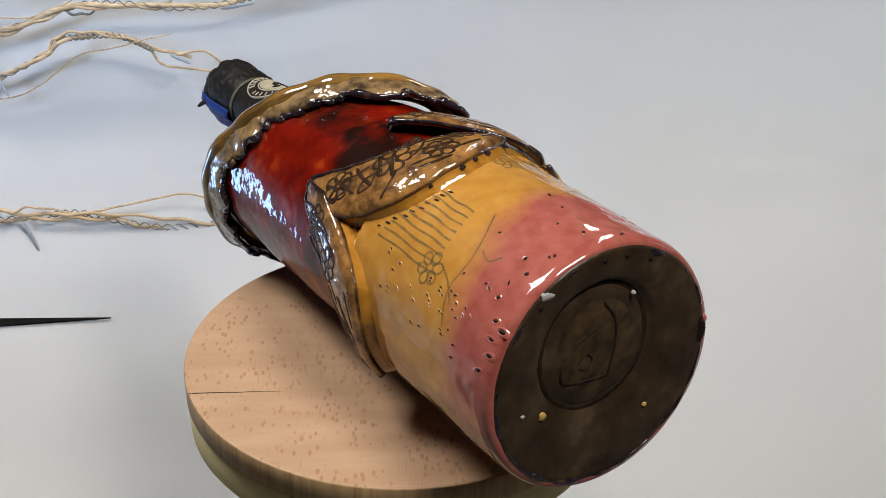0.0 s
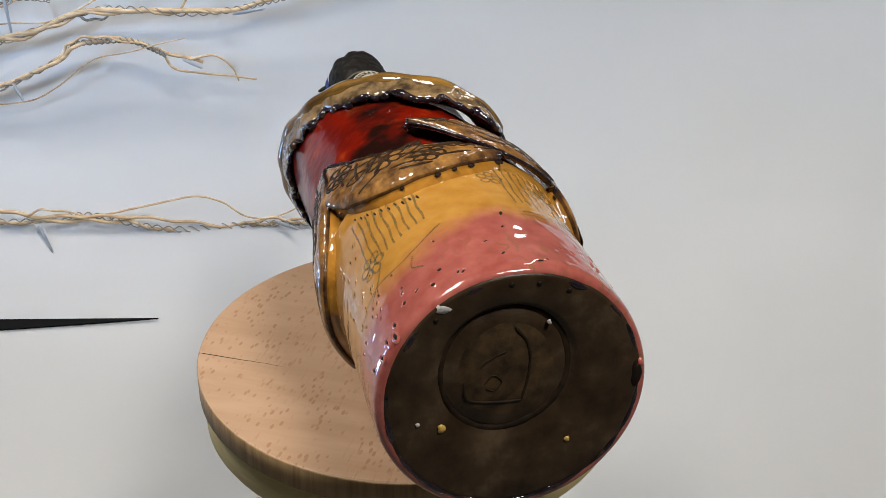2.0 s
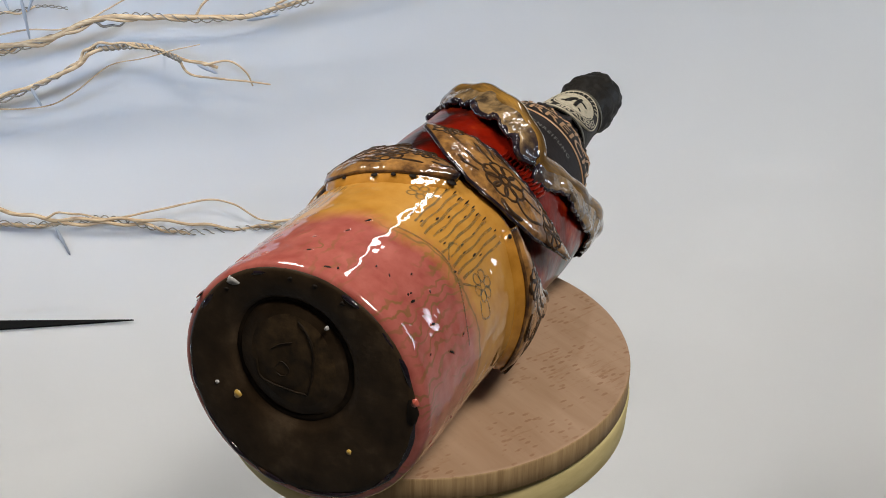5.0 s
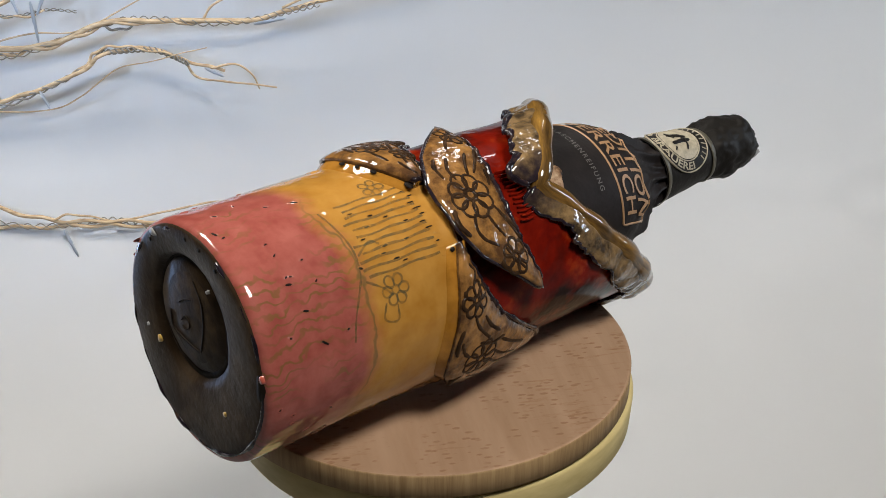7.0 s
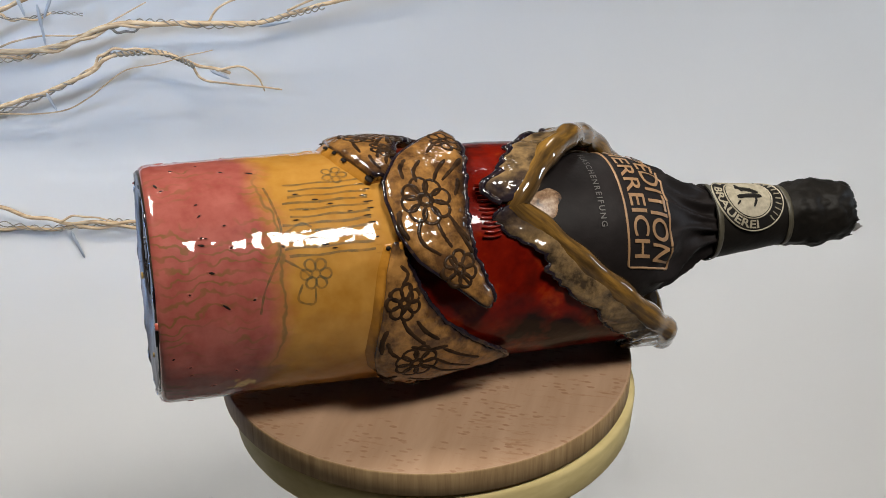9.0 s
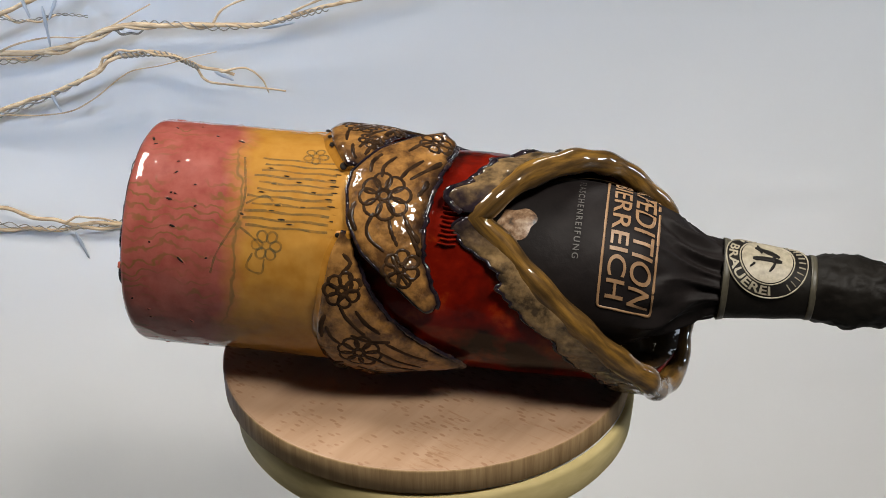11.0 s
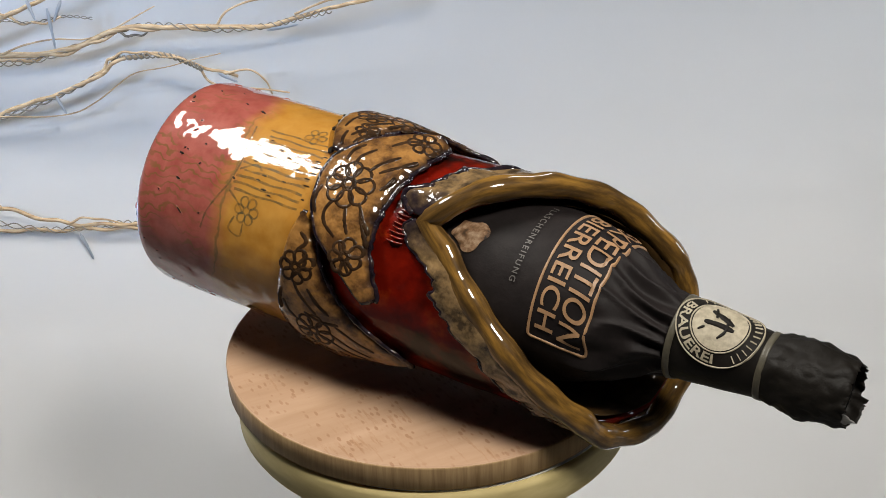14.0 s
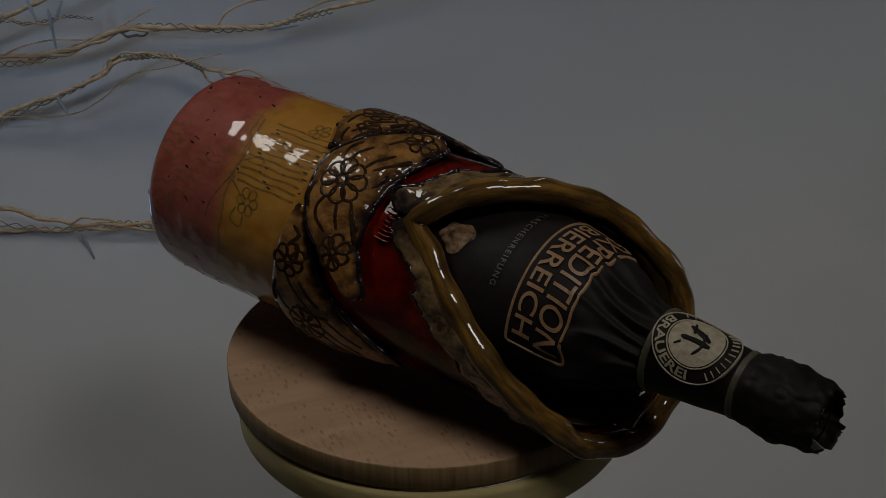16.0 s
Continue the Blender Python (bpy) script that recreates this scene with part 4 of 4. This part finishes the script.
def box_outline(w, h, width, bm):
    c = 0.0015
    ring = []
    for cx, cy, a0 in ((w / 2 - c, h / 2 - c, 0), (-w / 2 + c, h / 2 - c, 90), (-w / 2 + c, -h / 2 + c, 180), (w / 2 - c, -h / 2 + c, 270)):
        ring += [(cx + c * math.cos(radians(a0 + q)), cy + c * math.sin(radians(a0 + q))) for q in (0, 30, 60, 90)]
    dense = []
    for i, p in enumerate(ring):
        q = ring[(i + 1) % len(ring)]
        n = max(1, int(math.hypot(q[0] - p[0], q[1] - p[1]) / 0.003))
        dense += [(p[0] + (q[0] - p[0]) * k / n, p[1] + (q[1] - p[1]) * k / n) for k in range(n)]
    return stroke(bm, dense, width, 0.0002, True)


def beer_bottle():
    part("glass", lathe([(0.100, 0.004), (0.101, 0.030), (0.104, 0.0330)] + [(s, r - (0.0012 if s < 0.19 else 0.0032)) for s, r in BOTTLE_R[1:-1]], 72), GLASS_BROWN, BOTTLE, "dark brown glass body")

    def pleat(s, d):
        k = max(0.0, min(1.0, (s - 0.205) / 0.012)) * max(0.0, min(1.0, (0.2455 - s) / 0.006))
        return k * 0.0030 * (0.5 - abs(math.sin(radians(d) * 7 + 1.4 * math.sin(s * 120 + d * 0.05))) ** 0.7 + 0.8 * noise.noise(Vector((d * 0.06, s * 40, 2))))
    print_skin = lambda s, d: bottle_skin(s, d) + pleat(s, d) - 0.0001
    part("label", wrap_skin(0.140, 0.2430, lambda s, d: pleat(s, d) + rough_up(around(s, d, 0.03), 60, 0.0002), 240, 40), LABEL, BOTTLE, "black paper label, pleated at the shoulder")
    part("collar", wrap_skin(0.2415, 0.2805, lambda s, d: 0.0009 + rough_up(around(s, d, 0.016), 90, 0.0003), 120, 20), FOIL, BOTTLE, "black foil collar")
    for s in (0.2432, 0.2787):
        part("collar_band", wrap_skin(s - 0.0013, s + 0.0013, lambda q, d: 0.0016 + rough_up(around(q, d, 0.016), 90, 0.0003), 96, 3), BAND, BOTTLE, "olive printed band on the collar")
    rag = lambda d: 0.0016 * noise.noise(Vector((d * 0.10, 1, 1))) + 0.0014 * noise.noise(Vector((d * 0.33, 5, 2))) + (0.0025 if 120 < d % 360 < 175 else 0)
    crumple = lambda s, d: 0.0009 + (0.0007 + 0.0016 * noise.noise(around(s, d, 0.014) * 90) + 0.0018 * abs(noise.noise(around(s, d, 0.014) * 190 + Vector((3, 1, 2))))) * min(1, (s - 0.2775) / 0.006)
    part("cap_foil", sheet(lambda d: 0.2785, lambda d: 0.3122 + rag(d), lambda s, d, v: bottle_r(s) + crumple(s, d), 0.0007, 150, 24, -180, 180), FOIL, BOTTLE, "crumpled black foil with a torn end")
    part("crown_cap", lathe([(0.302, 0.0122), (0.3080, 0.0123), (0.3088, 0.0116), (0.3090, 0.0020)], 42), BLACK, BOTTLE, "dark crown cap inside the torn foil")
    part("foil_lining", sheet(lambda d: 0.276 + 0.0006 * abs(d - 112) ** 0.5, lambda d: 0.3100 + 0.001 * math.sin(d * 0.3), lambda s, d, v: bottle_r(s) + 0.0030 + 0.0008 * math.sin(d * 0.2) + crumple(s, d) * 0.5, 0.0006, 24, 10, 90, 136), FOIL_BLUE, BOTTLE, "blue lining of the turned-up foil")
    part("torn_edge", sheet(lambda d: 0.3105 + 0.0001 * abs(d + 106), lambda d: 0.3165 - 0.0003 * abs(d + 106) + 0.0012 * noise.noise(Vector((d * 0.4, 2, 2))), lambda s, d, v: bottle_r(s) + 0.0016 + 0.0006 * v, 0.0005, 16, 4, -117, -94), PALE_SPOT, BOTTLE, "pale torn edge of the foil")
    part("foil_tab", tube(bmesh.new(), [around(0.3020, 98, 0.0120), around(0.3030, 99, 0.0165), around(0.3026, 101, 0.0198), around(0.3034, 103, 0.0212)], [0.0018, 0.0013, 0.0011, 0.0006], 6), FOIL, BOTTLE, "small loose tab of black foil", False)
    # printed picture near the notch, and the printed field
    bm = blob(bmesh.new(), [(0.0066 * math.cos(a) * (1 + 0.22 * math.sin(3 * a + 1)), 0.0075 * math.sin(a) * (1 + 0.15 * math.sin(4 * a))) for a in np.linspace(0, 2 * math.pi, 40, endpoint=False)], 0.0003, 0.0)
    part("picture", on_skin(bm, 0.1570, -38, bottle_skin), grained("tan_picture_print", [(0.32, (0.015, 0.010, 0.008)), (0.48, (0.22, 0.12, 0.06)), (0.7, (0.50, 0.36, 0.24))], 0.4, 260.0), BOTTLE, "small tan printed picture")
    part("name_frame", on_skin(box_outline(0.0800, 0.0218, 0.0012, bmesh.new()), 0.2032, -23.4, print_skin), PRINT_GOLD, BOTTLE, "copper printed frame")
    lettering("BIERREICH", 0.0104, PRINT_GOLD, "label_print", 0.1982, -30.5, print_skin, 1.0, width=0.0620, weight=0.00010)
    lettering("EXPEDITION", 0.0122, PRINT_GOLD, "label_print", 0.2078, -25.6, print_skin, 1.0, width=0.0705, weight=0.00010)
    lettering("FLASCHENREIFUNG", 0.0036, PRINT_GREY, "small_print", 0.1815, -26, bottle_skin, 1.35, weight=0.00004)
    # round emblem on the collar
    skin = lambda s, d: bottle_r(s) + 0.0016
    s0, deg0, rad = 0.2592, -22, 0.0167

    def disc(r, h):
        bm = bmesh.new()
        rings = [[bm.verts.new((q * r * math.cos(a), q * r * math.sin(a), h)) for a in np.linspace(0, 2 * math.pi, 48, endpoint=False)] for q in (0.02, 0.35, 0.7, 1.0)]
        for i in range(3):
            for k in range(48):
                bm.faces.new((rings[i][k], rings[i][(k + 1) % 48], rings[i + 1][(k + 1) % 48], rings[i + 1][k]))
        bm.faces.new(rings[0])
        return on_skin(bm, s0, deg0, skin)
    part("emblem_ground", disc(rad, 0.0002), FOIL, BOTTLE)
    part("emblem", disc(0.0105, 0.0005), PRINT_CREAM, BOTTLE, "round cream emblem")
    bm = bmesh.new()
    for r in (rad, 0.0112):
        stroke(bm, [(r * math.cos(a), r * math.sin(a)) for a in np.linspace(0, 2 * math.pi, 60, endpoint=False)], 0.0007, 0.0006, True)
    part("emblem_ring", on_skin(bm, s0, deg0, skin), PRINT_CREAM, BOTTLE)
    bm = bmesh.new()
    for pts, w in (([(-0.005, -0.005), (-0.003, 0.001), (-0.001, 0.005)], 0.0030), ([(0.001, -0.006), (0.0005, 0.0), (0.001, 0.006)], 0.0034), ([(-0.004, 0.002), (0.002, 0.003), (0.006, 0.001)], 0.0016), ([(-0.007, -0.004), (-0.004, -0.003), (-0.002, -0.002)], 0.0018), ([(0.003, -0.005), (0.005, -0.007)], 0.0014)):
        stroke(bm, [tuple(p) for p in spline(pts, 4)], w, 0.0008)
    part("emblem_figure", on_skin(bm, s0, deg0, skin), FOIL, BOTTLE, "dark plain mark in the emblem")
    lettering("BRAUEREI", 0.0050, PRINT_CREAM, "emblem_print", s0, deg0, lambda s, d: bottle_r(s) + 0.0018, 1.0, 0.0141, 0.66, 0.0300, 0.00012)
    bm = bmesh.new()
    for k in range(11):
        a = radians(40 + 10.5 * k)
        stroke(bm, [(0.0130 * math.cos(a), 0.0130 * math.sin(a)), (0.0158 * math.cos(a), 0.0158 * math.sin(a))], 0.0011, 0.0006)
    for k in range(5):
        a = radians(172 + 13 * k)
        stroke(bm, [(0.0132 * math.cos(a), 0.0132 * math.sin(a)), (0.0154 * math.cos(a), 0.0154 * math.sin(a))], 0.0008, 0.0006)
    part("emblem_bars", on_skin(bm, s0, deg0, skin), PRINT_CREAM, BOTTLE)


beer_bottle()


# ---- willow branches before the backdrop ----
def branch(label, y, lines, bulbs=()):
    """lines: (radius in mm, material, twist in mm, points x, z); each is a strand of its own."""
    anchor = lines[0][3][0]
    ob = thing("willow_branch", pose(anchor[0], y, anchor[1]), label, "branch", group="willow branches")
    for k, (r, material, twist, pts) in enumerate(lines):
        wound = material is WICKER_DARK and twist > 0.7
        p = spline(pts, 18 if wound else 8)
        for turned in ((0.0, math.pi) if wound else (0.0,)):
            strand, rad = [], []
            for i, q in enumerate(p):
                a = i * 0.75 + k * 2.1 + turned
                strand.append((q[0] - anchor[0], twist / 1000 * math.cos(a) + 0.002 * math.sin(i * 0.11 + k), q[1] - anchor[1] + twist / 1000 * math.sin(a) + 0.0006 * noise.noise(Vector((q[0] * 60, k, y)))))
                rad.append(r / 1000 * (0.55 if wound else 1.0 - 0.45 * i / len(p)) * (1 + 0.15 * noise.noise(Vector((i * 0.4, k, 2)))))
            part("wire" if wound else "strand", tube(bmesh.new(), strand, rad, 8), material, ob)
    for (x0, z0), (x1, z1) in bulbs:
        a, b = Vector((x0 - anchor[0], -0.004, z0 - anchor[1])), Vector((x1 - anchor[0], -0.012, z1 - anchor[1]))
        part("bulb", tube(bmesh.new(), [a, a.lerp(b, 0.15), a.lerp(b, 0.5), a.lerp(b, 0.55), a.lerp(b, 0.9), b], [0.0005, 0.0012, 0.0013, 0.0010, 0.0009, 0.0003], 8), CLEAR, ob, "small frosted string-light bulb")
    return ob


def branches():
    branch("peeled willow branch with wound wire before the backdrop", 0.385, [
        (2.3, WICKER, 0.3, [(-0.5125, -0.0420), (-0.4011, -0.0174), (-0.3197, -0.0074), (-0.2640, -0.0040), (-0.2362, 0.0039), (-0.2106, 0.0151), (-0.1771, 0.0151), (-0.1426, 0.0151), (-0.1114, 0.0151), (-0.0879, 0.0218), (-0.0646, 0.0284), (-0.0457, 0.0330), (0.0112, 0.0497)]),
        (1.5, WICKER, 1.5, [(-0.4456, -0.0308), (-0.2964, -0.0107), (-0.2640, -0.0062), (-0.2362, 0.0016), (-0.2106, 0.0129), (-0.1771, 0.0151), (-0.1426, 0.0139), (-0.1114, 0.0151)]),
        (0.7, WICKER_DARK, 2.0, [(-0.3342, -0.0140), (-0.2964, -0.0107), (-0.2640, -0.0062), (-0.2106, 0.0129), (-0.1771, 0.0162), (-0.1426, 0.0139), (-0.1114, 0.0151), (-0.0879, 0.0218), (-0.0669, 0.0273)]),
        (0.8, WICKER, 0, [(-0.2964, -0.0050), (-0.2796, 0.0028), (-0.2596, 0.0072), (-0.2362, 0.0072), (-0.2106, 0.0151)]),
        (0.8, WICKER, 0, [(-0.2395, 0.0016), (-0.2261, 0.0084), (-0.2039, 0.0206), (-0.1871, 0.0296)]),
        (1.1, WICKER_DARK, 0.6, [(-0.2139, 0.0139), (-0.2083, 0.0095), (-0.1982, 0.0089), (-0.1894, 0.0139)]),
        (0.9, WICKER, 0, [(-0.1460, 0.0162), (-0.1382, 0.0263), (-0.1192, 0.0330), (-0.0915, 0.0352), (-0.0557, 0.0419)]),
        (0.9, WICKER, 0, [(-0.0925, 0.0229), (-0.0724, 0.0318), (-0.0534, 0.0352), (-0.0223, 0.0452)])],
        [((-0.1114, 0.0139), (-0.0891, 0.0206))])
    branch("thick peeled willow branch leaving above the others", 0.38, [
        (2.2, WICKER, 0.3, [(-0.4012, -0.0197), (-0.3088, 0.0128), (-0.2919, 0.0217), (-0.2764, 0.0295), (-0.2574, 0.0384), (-0.2117, 0.0641)]),
        (1.2, WICKER, 1.2, [(-0.3789, 0.0026), (-0.2998, 0.0250), (-0.2842, 0.0228), (-0.2697, 0.0195), (-0.2497, 0.0238)]),
        (0.6, WICKER_DARK, 0.8, [(-0.3343, 0.0138), (-0.2998, 0.0228), (-0.2697, 0.0205), (-0.2497, 0.0238), (-0.2285, 0.0238)])],
        [((-0.2574, 0.0317), (-0.2531, 0.0059)), ((-0.2707, 0.0384), (-0.2641, 0.0262)), ((-0.2474, 0.0372), (-0.2518, 0.0250))])
    branch("forked willow branch with a thin curling twig", 0.375, [
        (1.9, WICKER, 0.4, [(-0.4942, -0.1123), (-0.3245, -0.0565), (-0.2998, -0.0457), (-0.2793, -0.0371), (-0.2579, -0.0297), (-0.2256, -0.0146), (-0.2149, -0.0049), (-0.1977, -0.0016), (-0.1817, -0.0016), (-0.1665, -0.0071), (-0.1558, -0.0114), (-0.1322, -0.0167)]),
        (1.1, WICKER_DARK, 1.6, [(-0.3245, -0.0586), (-0.2998, -0.0479), (-0.2579, -0.0307), (-0.2256, -0.0146), (-0.2149, -0.0049), (-0.1977, -0.0016), (-0.1817, -0.0016), (-0.1665, -0.0071), (-0.1558, -0.0114)]),
        (1.2, WICKER, 0.8, [(-0.2417, -0.0242), (-0.2256, -0.0124), (-0.2181, -0.0028), (-0.2042, 0.0015), (-0.1880, -0.0006), (-0.1665, -0.0060)]),
        (1.0, WICKER, 0, [(-0.1579, -0.0114), (-0.1526, -0.0199), (-0.1407, -0.0232), (-0.1138, -0.0264), (-0.0977, -0.0297)]),
        (0.9, WICKER, 0, [(-0.1419, -0.0146), (-0.1246, -0.0114), (-0.1138, -0.0199), (-0.1097, -0.0307)]),
        (0.65, WICKER, 0, [(-0.3867, -0.0510), (-0.3160, -0.0468), (-0.2568, -0.0457), (-0.2320, -0.0360), (-0.2063, -0.0167), (-0.1827, -0.0103), (-0.1634, -0.0049), (-0.1429, 0.0005)])],
        [((-0.2579, -0.0297), (-0.2503, -0.0393)), ((-0.1450, -0.0135), (-0.1311, -0.0167))])
    branch("low willow branch of several wound strands", 0.335, [
        (1.6, WICKER, 0.8, [(-0.5266, -0.0777), (-0.3195, -0.0964), (-0.2961, -0.0988), (-0.2667, -0.1070), (-0.2400, -0.1104), (-0.2118, -0.1093), (-0.1848, -0.1104), (-0.1546, -0.1139), (-0.1241, -0.1187), (-0.0936, -0.1175), (-0.0632, -0.1139)]),
        (1.4, WICKER, 1.0, [(-0.5266, -0.1128), (-0.3219, -0.1152), (-0.2750, -0.1152), (-0.2400, -0.1139), (-0.2118, -0.1128), (-0.1848, -0.1139), (-0.1627, -0.1210), (-0.1404, -0.1245), (-0.1135, -0.1198), (-0.0936, -0.1139), (-0.0713, -0.1152), (-0.0528, -0.1222)]),
        (0.7, WICKER_DARK, 1.9, [(-0.3219, -0.1058), (-0.2750, -0.1128), (-0.2400, -0.1128), (-0.2118, -0.1104), (-0.1848, -0.1152), (-0.1546, -0.1198), (-0.1241, -0.1198), (-0.0936, -0.1163), (-0.0632, -0.1152)]),
        (0.8, WICKER, 0, [(-0.1990, -0.1093), (-0.1650, -0.1011), (-0.1415, -0.0953), (-0.1229, -0.0988), (-0.1053, -0.1117), (-0.0866, -0.1128), (-0.0667, -0.1022), (-0.0515, -0.0883), (-0.0327, -0.0754)]),
        (0.9, WICKER, 0.4, [(-0.2517, -0.1093), (-0.2400, -0.1046), (-0.2224, -0.1070), (-0.2047, -0.1128)])],
        [((-0.2433, -0.1152), (-0.2341, -0.1315)), ((-0.0866, -0.1128), (-0.0702, -0.1152))])


branches()


# ---- thin solid black wedge that slides along before the paper backdrop ----
WEDGE_Y, WEDGE_Z = 0.2825, -0.1580


def wedge_strip():
    ob = thing("dark_strip", pose(-0.2, WEDGE_Y, WEDGE_Z), "thin black wedge sliding along before the paper backdrop", "strip")
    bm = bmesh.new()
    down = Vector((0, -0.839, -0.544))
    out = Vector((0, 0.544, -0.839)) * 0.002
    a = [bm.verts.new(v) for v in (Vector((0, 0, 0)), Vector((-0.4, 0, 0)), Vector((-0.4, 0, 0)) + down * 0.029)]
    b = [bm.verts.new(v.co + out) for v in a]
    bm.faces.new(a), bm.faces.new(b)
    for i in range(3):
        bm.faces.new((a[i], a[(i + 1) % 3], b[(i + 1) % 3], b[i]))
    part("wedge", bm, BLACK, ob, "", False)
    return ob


WEDGE = wedge_strip()

# turn of the table: seconds, degrees
TURN = [(0.0, 125.01), (0.5, 120.25), (1.0, 115.60), (1.5, 111.24), (2.0, 106.70), (2.5, 100.90), (3.0, 94.80), (3.5, 88.80), (4.0, 82.20), (4.2, 79.40),
        (6.3, 52.85), (6.5, 50.40), (7.0, 44.00), (7.5, 38.15), (8.0, 32.20), (8.5, 25.90), (9.0, 19.20), (9.2, 16.65), (11.3, -7.90), (11.5, -10.10),
        (12.0, -14.35), (12.5, -18.15), (13.0, -21.95), (13.5, -25.40), (14.0, -28.45), (14.5, -31.20), (15.0, -33.40), (15.5, -34.60), (16.0, -34.70)]
# tip of the black wedge along the wall
WEDGE_TIP = [(0.0, -0.1833), (0.5, -0.1669), (1.0, -0.1591), (1.5, -0.1479), (2.0, -0.1609), (2.3, -0.1392), (2.5, -0.1344), (2.7, -0.1314), (3.0, -0.1711), (3.5, -0.1661), (4.0, -0.1804), (4.2, -0.1813), (6.3, -0.2483), (7.0, -0.2950), (16.0, -0.3150)]


def motions():
    for ob in (VESSEL, BOTTLE, BOARD, STAND):
        start = ob.matrix_basis.copy()
        walk(ob, [(t, pose(0, 0, 0, 0, 0, a) @ start) for t, a in TURN])
    walk(WEDGE, [(t, pose(x, WEDGE_Y, WEDGE_Z)) for t, x in WEDGE_TIP])


motions()
